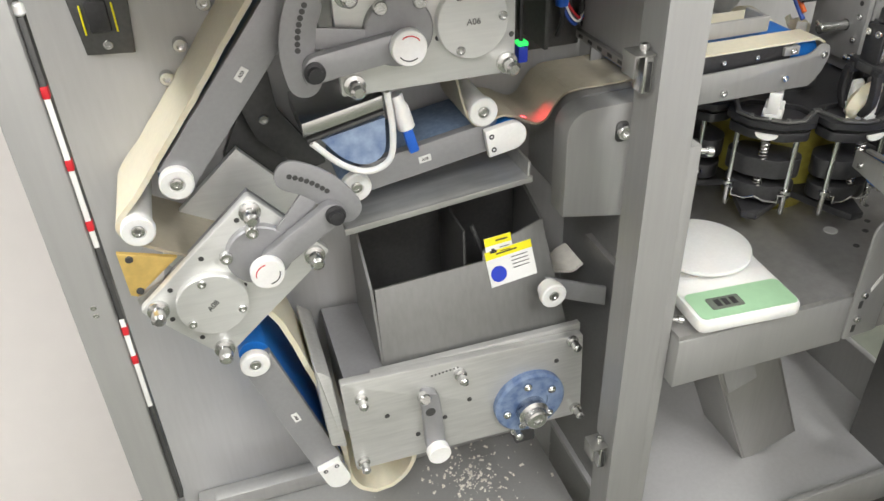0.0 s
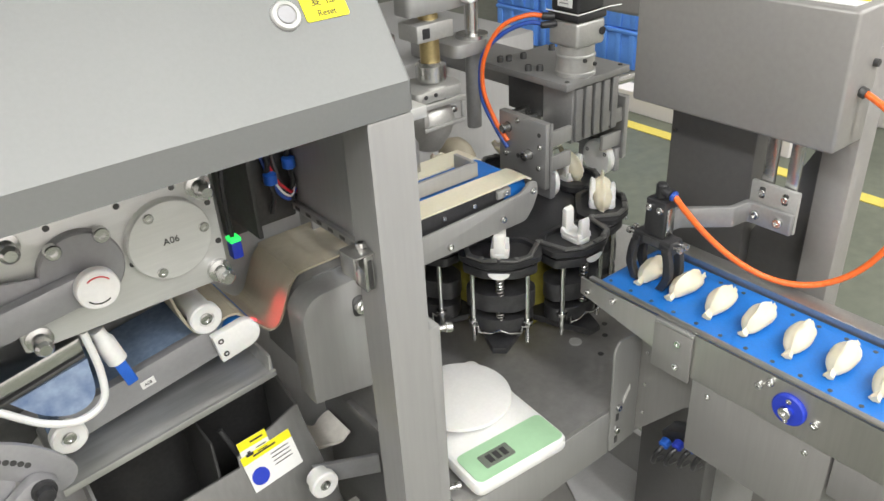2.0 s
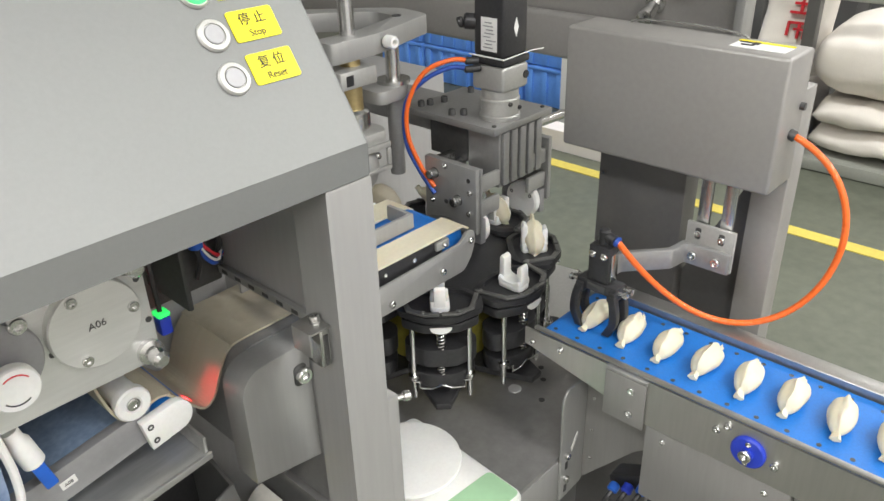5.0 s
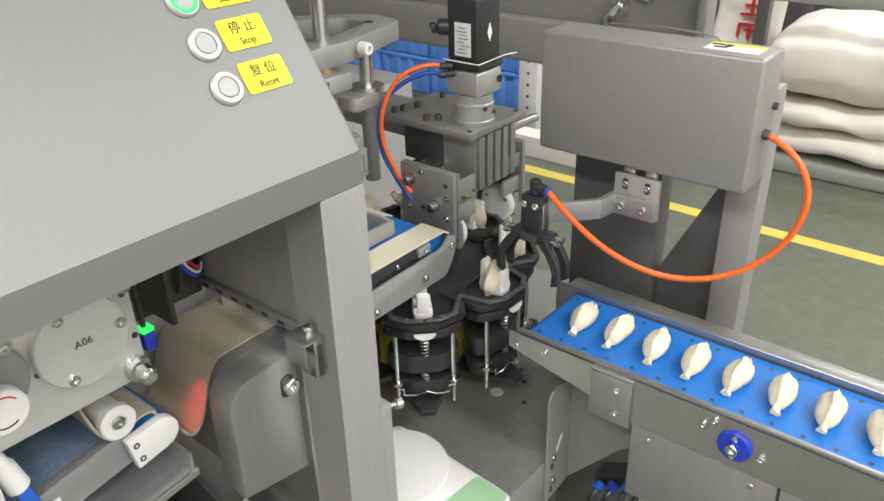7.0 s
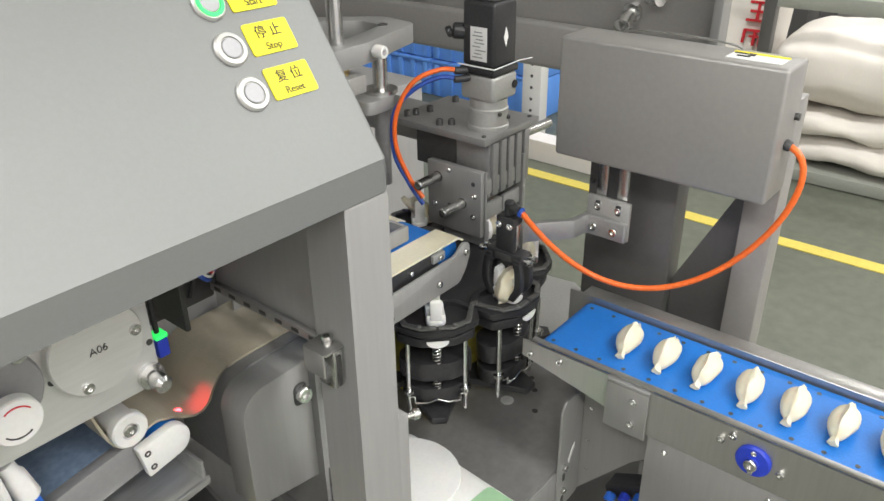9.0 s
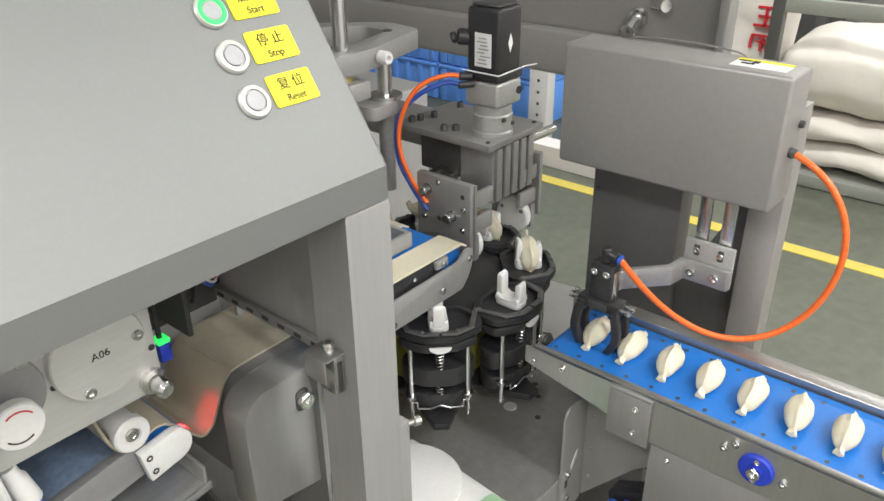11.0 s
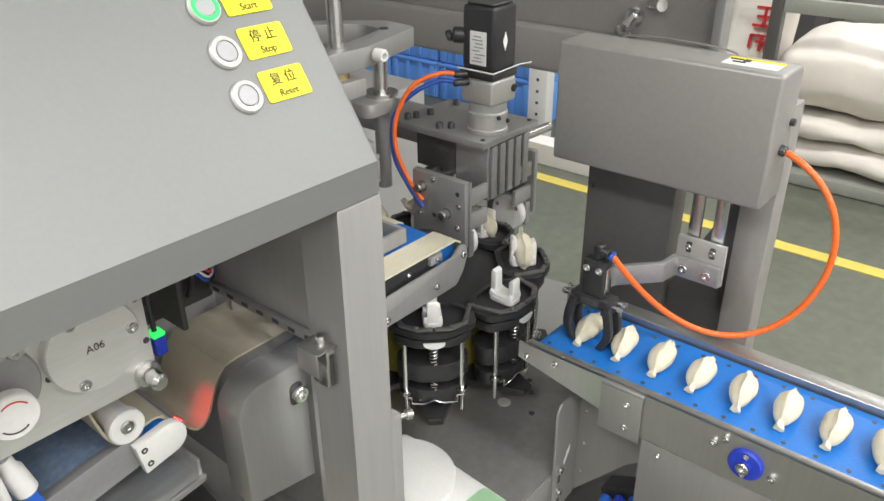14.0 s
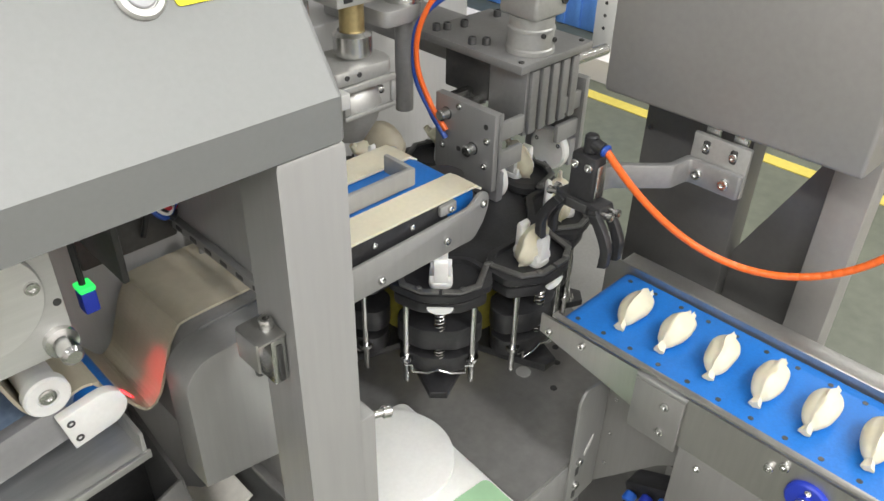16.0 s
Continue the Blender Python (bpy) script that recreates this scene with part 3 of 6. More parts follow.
def idler(p, y0, y1, label):
    t = thing("idler_roller", label, "roller", (p[0], y0, p[1]), "idler rollers")
    bm = bmesh.new()
    lathe(bm, [(0.021, 0), (0.021, 0.010), (0.019, 0.012), (0.010, 0.012), (0.009, 0.009), (0, 0.009)], (p[0], y0 + 0.012, p[1]), (0, -1, 0), 30)
    part("end_cap", bm, M_WHITE, t)
    bm = bmesh.new()
    rod(bm, (p[0], y0 + 0.013, p[1]), (p[0], y1, p[1]), 0.017, 24)
    part("tube", bm, M_WHITE, t)
    bolt(t, (p[0], y0 + 0.003, p[1]), (0, -1, 0), 0.008, 0.003)


idler((-0.064, 0.978), 0.926, 1.095, "white nylon idler roller on the back panel")
idler((0.410, 1.040), 0.968, 1.095, "white nylon idler roller under the dough sheet")
idler((0.494, 0.755), 0.888, 0.914, "white nylon idler roller beside the hopper")


def nose(p, q, half, y):
    """A white rounded belt nose."""
    t = thing("belt_nose", "white plastic rounded belt nose", "belt nose", (p[0], y, p[1]), "belt noses")
    P, Q = Vector(p), Vector(q)
    w = (Q - P).normalized()
    n = Vector((-w.y, w.x))
    pts = [tuple(P + n * half), tuple(P - n * half)]
    a0 = math.atan2(-n.y, -n.x)
    pts += [(Q.x + half * math.cos(a0 + math.pi * i / 12), Q.y + half * math.sin(a0 + math.pi * i / 12)) for i in range(13)]
    bm = bmesh.new()
    prism(bm, pts, "y", y, y + 0.012, 0.0015)
    part("nose_plate", bm, M_WHITE, t)
    for s in (-0.5, 0.5):
        c = P + w * 0.008 + n * half * s
        bolt(t, (c.x, y + 0.001, c.y), (0, -1, 0), 0.004, 0.002, M_DARK)
    bm = bmesh.new()
    rod(bm, (Q.x, y + 0.013, Q.y), (Q.x, 1.09, Q.y), half * 0.92, 20)
    part("nose_bar", bm, M_BELT, t)


nose((0.413, 0.993), (0.452, 1.000), 0.021, 0.962)
nose((0.118, 0.492), (0.130, 0.455), 0.020, 0.913)

# ---- dough sheets ----
bm = bmesh.new()
ribbon(bm, curve_pts([(0.185, 1.322), (0.130, 1.252), (0.079, 1.187), (0.03, 1.123), (-0.018, 1.064), (-0.050, 1.024), (-0.080, 0.992), (-0.088, 0.975), (-0.080, 0.957)], 8), 0.947, 1.097, 0.007, 0.005)
single("dough_sheet", bm, M_DOUGH, "thick cream dough sheet on the inclined belt", "dough", "dough sheets")
bm = bmesh.new()
ribbon(bm, curve_pts([(-0.080, 0.957), (-0.060, 0.944), (-0.015, 0.918), (0.035, 0.890)], 6), 0.945, 1.088, 0.004, 0.002)
single("dough_sheet", bm, M_SHEETDOUGH, "thin tan dough sheet entering the tilted rollers", "dough", "dough sheets")
bm = bmesh.new()
ribbon(bm, curve_pts([(0.070, 0.812), (0.088, 0.776), (0.112, 0.690), (0.135, 0.600), (0.148, 0.500), (0.152, 0.430), (0.175, 0.385), (0.215, 0.375), (0.250, 0.400), (0.268, 0.440), (0.262, 0.49)], 8), 0.935, 1.07, 0.008, 0.005)
single("dough_sheet", bm, M_DOUGH, "thick cream dough sheet hanging in a loop", "dough", "dough sheets")

# brass scraper under the upper idler
t = thing("brass_scraper", "yellow brass scraper plate with screws", "scraper", (-0.06, 0.93, 0.91))
bm = bmesh.new()
prism(bm, [(-0.098, 0.948), (-0.028, 0.926), (-0.055, 0.905), (-0.088, 0.878), (-0.096, 0.882)], "y", 0.935, 0.943, 0.001)
part("plate", bm, M_COPPER, t)
bm = bmesh.new()
prism(bm, [(-0.09, 0.875), (-0.05, 0.90), (-0.06, 0.885), (-0.088, 0.862)], "y", 0.934, 1.05, 0.001)
part("blade", bm, M_SHEET, t)
for x, z in ((-0.085, 0.937), (-0.083, 0.887)):
    bolt(t, (x, 0.935, z), (0, -1, 0), 0.005, 0.002, M_DARK)


# ---- hopper ----
def hopper():
    h = thing("filling_hopper", "open dull stainless hopper with warning stickers", "hopper", (0.38, 0.96, 0.64))
    bm = bmesh.new()
    prism(bm, [(0.222, 0.63), (0.229, 0.792), (0.402, 0.800), (0.404, 0.815), (0.506, 0.846), (0.535, 0.648)], "y", 0.955, 0.959, 0.001)
    for v in bm.verts:
        v.co.y -= (0.80 - v.co.z) * 0.33
    part("front_wall", bm, M_HOPPER, h)
    bm = bmesh.new()
    prism(bm, [(0.905, 0.64), (0.955, 0.792), (1.085, 0.89), (1.085, 0.64)], "x", 0.2222, 0.2265, 0.0)
    part("side_wall", bm, M_HOPPER, h)
    bm = bmesh.new()
    prism(bm, [(0.915, 0.655), (0.972, 0.842), (1.085, 0.88), (1.085, 0.655)], "x", 0.505, 0.510, 0.0)
    part("side_wall", bm, M_HOPPER, h)
    # Back and floor near-black: the shade inside the hopper is in their colour.
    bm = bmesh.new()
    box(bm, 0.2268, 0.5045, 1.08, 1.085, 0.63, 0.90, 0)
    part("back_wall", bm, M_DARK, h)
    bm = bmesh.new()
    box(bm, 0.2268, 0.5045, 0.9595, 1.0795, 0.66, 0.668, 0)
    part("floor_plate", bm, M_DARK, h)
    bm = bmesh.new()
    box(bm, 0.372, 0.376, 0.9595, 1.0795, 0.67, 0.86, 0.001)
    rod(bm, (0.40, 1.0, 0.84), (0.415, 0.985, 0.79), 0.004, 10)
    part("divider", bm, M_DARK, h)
    bm = bmesh.new()
    bmesh.ops.create_icosphere(bm, subdivisions=4, radius=1.0)
    for v in bm.verts:
        k = noise.noise(v.co * 5) * 0.25 + 0.9
        v.co = Vector((0.30 + v.co.x * 0.068 * k, 1.015 + v.co.y * 0.052 * k, 0.668 + max(0, v.co.z) * 0.05 * k))
    part("filling", bm, M_DOUGH, h, "heap of pale filling")
    bm = bmesh.new()
    box(bm, 0.515, 0.53, 0.96, 1.08, 0.655, 0.66, 0.001)
    part("ledge", bm, M_BRIGHT, h)
    for px, pz, w, hh, ang in ((0.430, 0.820, 0.044, 0.032, 4), (0.447, 0.789, 0.078, 0.058, 6)):
        m = pose(px, 0.9537 - (0.80 - pz) * 0.33, pz, 71.7, 0, 0) @ pose(0, 0, 0, 0, 0, ang)
        bm = bmesh.new()
        box(bm, -w / 2, w / 2, -hh / 2, hh / 2, 0.0, 0.0006, 0, m)
        s = part("warning_sticker", bm, M_PAPER, h, "white warning sticker with yellow head")
        bm = bmesh.new()
        box(bm, -w / 2, w / 2, hh / 2 - 0.013, hh / 2, 0.0008, 0.0012, 0, m)
        part("yellow_band", bm, M_YELLOW, s)
        bars(s, "print", m @ pose(0, 0, 0.0016), [(-w / 2 + 0.018, hh / 2 - 0.0075, w * 0.45, 0.0022)] + [(w * 0.02, hh / 2 - 0.019 - 0.006 * i, w * 0.36, 0.0009) for i in range(int(hh / 0.012))])
        if w > 0.06:
            bm = bmesh.new()
            lathe(bm, [(0.013, 0), (0.013, 0.0012), (0, 0.0012)], m @ Vector((-0.023, -0.010, 0.0006)), m.to_3x3() @ Vector((0, 0, 1)), 24)
            part("blue_sign", bm, M_KNOB, s)
        else:
            bars(s, "pictogram", m @ pose(0, 0, 0.0016), ((-0.016, -0.009, 0.011, 0.004), (-0.013, -0.005, 0.005, 0.003)))
    return h


hopper()


# ---- lower gear unit ----
def gear_unit():
    g = thing("filling_pump_unit", "floury aluminium pump unit with blue flange and white dial", "pump unit", (0.35, 0.95, 0.5))
    bm = bmesh.new()
    prism(bm, poly_round([(0.158, 0.502), (0.552, 0.494), (0.545, 0.672), (0.150, 0.690)], 0.005), "y", 0.880, 0.895, 0.0015)
    part("front_plate", bm, M_FLOURPLATE, g)
    bm = bmesh.new()
    prism(bm, [(0.165, 0.515), (0.54, 0.507), (0.535, 0.66), (0.16, 0.675)], "y", 0.8955, 1.09, 0.0)
    part("body", bm, M_BAR, g)
    bm = bmesh.new()
    box(bm, 0.20, 0.548, 0.896, 0.908, 0.664, 0.682, 0.002)
    part("cover_strip", bm, M_FLOURPLATE, g)
    bm = bmesh.new()
    prism(bm, poly_round([(0.125, 0.56), (0.149, 0.55), (0.140, 0.70), (0.118, 0.72)], 0.006), "y", 0.89, 1.06, 0.002)
    part("end_block", bm, M_FLOURPLATE, g)
    bm = bmesh.new()
    lathe(bm, [(0.061, 0), (0.061, 0.010), (0.057, 0.013), (0.030, 0.013), (0.030, 0.010), (0, 0.010)], (0.452, 0.880, 0.562), (0, -1, 0), 40)
    fl = part("flange", bm, M_DUSTYBLUE, g, "blue plastic flange dusted with flour")
    bm = bmesh.new()
    lathe(bm, [(0.026, 0), (0.026, 0.016), (0.020, 0.020), (0.018, 0.030), (0.015, 0.032), (0.008, 0.032), (0.007, 0.028), (0, 0.028)], (0.452, 0.869, 0.550), (0, -1, 0), 30)
    part("shaft_hub", bm, M_BRIGHT, fl)
    for a in (35, 100, 190, 250, 320):
        bolt(fl, (0.452 + 0.043 * math.cos(radians(a)), 0.868, 0.560 + 0.043 * math.sin(radians(a))), (0, -1, 0), 0.007, 0.006)
    bm = bmesh.new()
    prism(bm, poly_round([(0.272, 0.515), (0.304, 0.515), (0.296, 0.640), (0.268, 0.650)], 0.012), "y", 0.862, 0.8795, 0.002)
    lv = part("lever", bm, M_BAR, g, "aluminium adjusting lever")
    bm = bmesh.new()
    rod(bm, (0.280, 0.861, 0.608), (0.280, 0.8625, 0.608), 0.008, 18)
    part("hole", bm, M_DARK, lv)
    bm = bmesh.new()
    lathe(bm, [(0.019, 0), (0.019, 0.013), (0.0175, 0.015), (0, 0.015)], (0.288, 0.862, 0.522), (0, -1, 0), 30)
    part("knob", bm, M_WHITE, g, "white round dial")
    bm = bmesh.new()
    rod(bm, (0.268, 0.862, 0.645), (0.270, 0.845, 0.652), 0.009, 16, 0.002)
    part("index_pin", bm, M_BRIGHT, g)
    for i in range(8):
        bm = bmesh.new()
        rod(bm, (0.29 + 0.006 * i, 0.8792, 0.664 + 0.0006 * i), (0.29 + 0.006 * i, 0.8805, 0.664 + 0.0006 * i), 0.0018, 8)
        part("scale_hole", bm, M_DARK, g)
    for x, z in ((0.178, 0.655), (0.170, 0.520), (0.525, 0.665), (0.54, 0.512), (0.335, 0.655), (0.43, 0.50)):
        bm = bmesh.new()
        lathe(bm, [(0.010, 0), (0.010, 0.006), (0.0065, 0.008), (0.007, 0.022), (0.004, 0.025), (0, 0.025)], (x, 0.880, z), (0, -1, 0), 16)
        part("tie_rod_end", bm, M_BRIGHT, g)
    for x, z in ((0.215, 0.605), (0.345, 0.63), (0.35, 0.595), (0.50, 0.63), (0.262, 0.548), (0.308, 0.57)):
        bolt(g, (x, 0.8795, z), (0, -1, 0), 0.004, 0.0012, M_DARK)
    bm = bmesh.new()
    box(bm, 0.43, 0.465, 0.875, 0.90, 0.465, 0.4935, 0.003)
    part("drain_block", bm, M_DARK, g)
    return g


gear_unit()

# scraps of dough on the chamber floor
bm = bmesh.new()
rng = random.Random(4)
for i in range(260):
    k = rng.choice((0.02, 0.05, 0.07))
    x, y = 0.375 + rng.gauss(0, k), 0.96 + rng.gauss(0, k)
    y = min(max(y, 0.80), 1.08)
    s = 0.0007 + 0.0035 * rng.random() ** 3
    box(bm, -s, s, -s * 0.5, s * 0.5, 0, 0.0016, 0, pose(x, y, 0.3105, 0, 0, rng.uniform(0, 180)))
single("dough_scraps", bm, M_SCRAP, "pale dough scraps scattered on the chamber floor", "scraps", "", "stuff", 0)


# ---- tray and drip parts under the blue belt ----
t = thing("drip_tray", "bright floury stainless drip tray under the belt", "tray", (0.33, 0.97, 0.92))
bm = bmesh.new()
prism(bm, [(0.196, 0.905), (0.474, 0.934), (0.474, 0.962), (0.470, 0.962), (0.469, 0.939), (0.197, 0.911)], "y", 0.948, 1.085, 0.0008)
part("tray_sheet", bm, M_TRAY, t)
bm = bmesh.new()
prism(bm, [(0.194, 0.902), (0.476, 0.931), (0.476, 0.940), (0.194, 0.912)], "y", 0.943, 0.9475, 0.001)
part("front_lip", bm, M_TRAY, t)

# flour box with a clear ring left of the blue belt
t = thing("flour_duster", "flour duster with steel lid and clear blue bowl", "flour duster", (0.17, 0.95, 1.02))
bm = bmesh.new()
prism(bm, [(0.155, 1.082), (0.262, 1.103), (0.262, 1.085), (0.155, 1.062)], "y", 0.935, 1.05, 0.003)
part("lid", bm, M_BRIGHT, t)
bm = bmesh.new()
prism(bm, [(0.160, 1.058), (0.262, 1.081), (0.262, 1.076), (0.160, 1.053)], "y", 0.937, 1.05, 0.001)
part("seam", bm, M_DARK, t)
bm = bmesh.new()
ring = [(0.165, 1.052), (0.20, 1.015), (0.235, 0.998), (0.265, 1.01), (0.272, 1.05), (0.268, 1.105)]
tube(bm, [(x, 0.940, z) for x, z in [(p.x, p.y) for p in curve_pts([(a, b, 0) for a, b in ring], 6)]], 0.0045, 10)
part("hoop", bm, M_WHITE, t, "white plastic hoop")
bm = bmesh.new()
prism(bm, [(p.x, p.y) for p in curve_pts([(a, b, 0) for a, b in ((0.178, 1.052), (0.205, 1.020), (0.235, 1.006), (0.26, 1.02), (0.264, 1.068))], 5)], "y", 0.945, 1.04, 0.0)
part("bowl", bm, M_DUSTYBLUE, t, "floury blue bowl")

t = thing("flour_brush", "white nozzle brush with blue bristles", "brush", (0.29, 0.95, 1.03))
bm = bmesh.new()
m = pose(0.283, 0.958, 1.092, 0, -14, 0)
lathe(bm, [(0.012, 0), (0.012, 0.03), (0.009, 0.036), (0.009, 0.05)], m @ Vector((0, 0, -0.05)), m.to_3x3() @ Vector((0, 0, 1)), 18)
part("holder", bm, M_WHITE, t)
bm = bmesh.new()
box(bm, -0.007, 0.007, -0.006, 0.006, -0.088, -0.048, 0.002, m)
part("bristles", bm, M_BLUE, t)

# ---- guard box with the dough sheet running over it ----
t = thing("sheet_guard", "bent stainless guard under the dough sheet", "guard", (0.55, 0.95, 0.88))
bm = bmesh.new()
outer = [(0.534, 0.884)] + [(0.534 + 0.031 - 0.031 * math.cos(a), 1.0165 + 0.031 * math.sin(a)) for a in [math.pi / 2 * i / 8 for i in range(9)]] + [(0.640, 1.0475), (0.640, 0.87)]
prism(bm, outer, "y", 0.956, 1.09, 0.0)
part("body", bm, M_FRAME, t)
bm = bmesh.new()
inner = [(0.512, 0.880)] + [(0.512 + 0.035 - 0.035 * math.cos(a), 1.010 + 0.035 * math.sin(a)) for a in [math.pi / 2 * i / 8 for i in range(9)]] + [(0.640, 1.047), (0.640, 0.856)]
prism(bm, inner, "y", 0.912, 0.9555, 0.0015)
part("front_cover", bm, M_CAB, t)
bm = bmesh.new()
prism(bm, poly_round([(0.586, 0.988), (0.606, 0.988), (0.606, 1.020), (0.586, 1.020)], 0.009), "y", 0.9112, 0.9135, 0)
part("slot", bm, M_DARK, t)
bolt(t, (0.598, 0.911, 1.004), (0, -1, 0), 0.011, 0.009)

bm = bmesh.new()
ribbon(bm, curve_pts([(0.369, 1.110), (0.375, 1.086), (0.381, 1.060), (0.389, 1.034), (0.400, 1.0200), (0.414, 1.0180), (0.428, 1.0245), (0.442, 1.0275), (0.456, 1.0240)], 6), 0.9755, 1.085, 0.003, 0.0)
single("dough_sheet", bm, M_SHEETDOUGH, "thin tan dough sheet leaving the roller head", "dough", "dough sheets")
bm = bmesh.new()
ribbon(bm, curve_pts([(0.542, 1.0480), (0.550, 1.0497), (0.570, 1.0506), (0.61, 1.0508), (0.66, 1.052)], 6), 0.972, 1.088, 0.003, 0.0)
single("dough_sheet", bm, M_SHEETDOUGH, "thin tan dough sheet lying over the guard", "dough", "dough sheets")
# the sagging loop between them, in narrow stiff strips
LOOP = thing("dough_loop", "sagging loop of thin tan dough sheet", "dough", (0, 0, 0), "dough sheets")
LOOP_N = 32
bm = bmesh.new()
prism(bm, [(-0.0036, -0.0015), (0.0036, -0.0015), (0.0036, 0.0015), (-0.0036, 0.0015)], "y", 0.9745, 1.086, 0.0)
tmp = link("dough_strip", bm, M_SHEETDOUGH, 0)
LOOP_LINKS = [share("dough_strip", tmp.data, LOOP, Matrix()) for i in range(LOOP_N)]
bpy.data.objects.remove(tmp)


def loop_line(d):
    """The loop's line in x and z, hanging d lower than when it is taut, as poses of its strips."""
    line = [Vector((p[0], p[1])) for p in curve_pts([(0.452, 1.0253), (0.463, 1.0215 - 0.28 * d), (0.4765, 1.0140 - 0.63 * d), (0.493, 1.008 - d), (0.508, 1.013 - 0.93 * d), (0.5197, 1.030 - 0.70 * d), (0.531, 1.0425 - 0.32 * d), (0.545, 1.0488)], 8)]
    run = [0.0]
    for p, q in zip(line, line[1:]):
        run.append(run[-1] + (q - p).length)
    out, k = [], 0
    for i in range(LOOP_N):
        w = run[-1] * (i + 0.5) / LOOP_N
        while k < len(line) - 2 and run[k + 1] < w:
            k += 1
        a, b = line[k], line[k + 1]
        c = a.lerp(b, (w - run[k]) / max(1e-9, run[k + 1] - run[k]))
        out.append(pose(c.x, 0, c.y, 0, -math.degrees(math.atan2(b.y - a.y, b.x - a.x)), 0))
    return out


# laser distance sensor over the dough loop
SENSOR = (0.470, 0.985, 1.120)
t = thing("laser_sensor", "small blue laser sensor with lit green lamp", "sensor", SENSOR)
bm = bmesh.new()
box(bm, 0.464, 0.478, 0.977, 0.993, 1.100, 1.1225, 0.002)
part("case", bm, M_KNOB, t)
bm = bmesh.new()
box(bm, 0.4635, 0.4785, 0.9765, 0.9935, 1.123, 1.129, 0.002)
part("indicator", bm, M_GREEN_LED, t, "lit green indicator")
bm = bmesh.new()
tube(bm, curve_pts([(0.47, 0.985, 1.129), (0.472, 0.99, 1.19), (0.49, 1.02, 1.26), (0.50, 1.05, 1.33)], 6), 0.0032, 8)
part("cable", bm, M_BLACK, t)
spot = bpy.data.lights.new("laser_beam", "SPOT")
spot.energy, spot.color, spot.spot_size, spot.spot_blend, spot.shadow_soft_size = 0.50, (1.0, 0.004, 0.014), radians(34), 1.0, 0.006
new("laser_beam", spot).matrix_world = look((0.472, 0.985, 1.087), (0.503, 0.984, 1.02))
dot = bpy.data.lights.new("laser_dot", "SPOT")
dot.energy, dot.color, dot.spot_size, dot.spot_blend, dot.shadow_soft_size = 14.0, (1.0, 0.02, 0.04), radians(7), 0.6, 0.0005
new("laser_dot", dot).matrix_world = look((0.472, 0.985, 1.087), (0.478, 0.990, 1.02))

# sensor plate and studs on the back panel
t = thing("camera_bracket", "dark plate with sensor and yellow strips", "sensor plate", (-0.07, BY, 1.18))
bm = bmesh.new()
prism(bm, [(-0.092, 1.235), (-0.018, 1.235), (-0.026, 1.148), (-0.084, 1.152)], "y", BY - 0.008, BY - 0.0005, 0.001)
part("plate", bm, M_DARK, t)
for x in (-0.078, -0.040):
    bm = bmesh.new()
    box(bm, x - 0.0012, x + 0.0012, BY - 0.0105, BY - 0.0085, 1.178, 1.215, 0.0005)
    part("yellow_strip", bm, M_YELLOW, t)
bm = bmesh.new()
box(bm, -0.072, -0.046, BY - 0.014, BY - 0.0085, 1.18, 1.22, 0.003)
part("lens_window", bm, M_BLACK, t)
bolt(t, (-0.056, BY - 0.008, 1.163), (0, -1, 0), 0.006, 0.004)
for x, z in ((0.030, 1.150), (0.004, 1.108), (0.07, 1.20)):
    bolt(CAB, (x, BY, z), (0, -1, 0), 0.010, 0.012)

# dough tail and grey arm right of the hopper
bm = bmesh.new()
ribbon(bm, curve_pts([(0.512, 0.728), (0.530, 0.735), (0.548, 0.722), (0.57, 0.716), (0.595, 0.726)], 5), 0.99, 1.05, 0.006, 0.012)
single("dough_tail", bm, M_SCRAP, "torn cream dough tail beside the hopper", "dough", "dough sheets")
bm = bmesh.new()
prism(bm, [(0.492, 0.738), (0.60, 0.690), (0.60, 0.726), (0.492, 0.772)], "y", 0.9145, 0.922, 0.001)
part("idler_arm", bm, M_BAR, CAB, "grey anodised arm")

# dark shaft plates behind the inclined belt
t = thing("shaft_plate", "dark steel shaft plates behind the lever", "machine plate", (0.13, 1.06, 1.0))
bm = bmesh.new()
prism(bm, poly_round([(0.133, 1.123), (0.138, 1.057), (0.198, 0.963), (0.164, 0.955), (0.104, 1.016), (0.089, 1.065)], 0.006, 2), "y", 1.056, 1.066, 0.001)
part("plate", bm, M_DARK, t)
bm = bmesh.new()
prism(bm, poly_round([(0.09, 1.055), (0.105, 1.005), (0.205, 0.906), (0.116, 0.834), (0.065, 0.935), (0.054, 0.983)], 0.006, 2), "y", 1.082, 1.0985, 0.001)
part("rear_plate", bm, M_DARK, t)
bm = bmesh.new()
rod(bm, (0.12, 1.066, 1.03), (0.12, 1.0985, 1.03), 0.012, 18)
part("shaft", bm, M_BAR, t)
bolt(t, (0.118, 1.056, 1.045), (0, -1, 0), 0.007, 0.006)

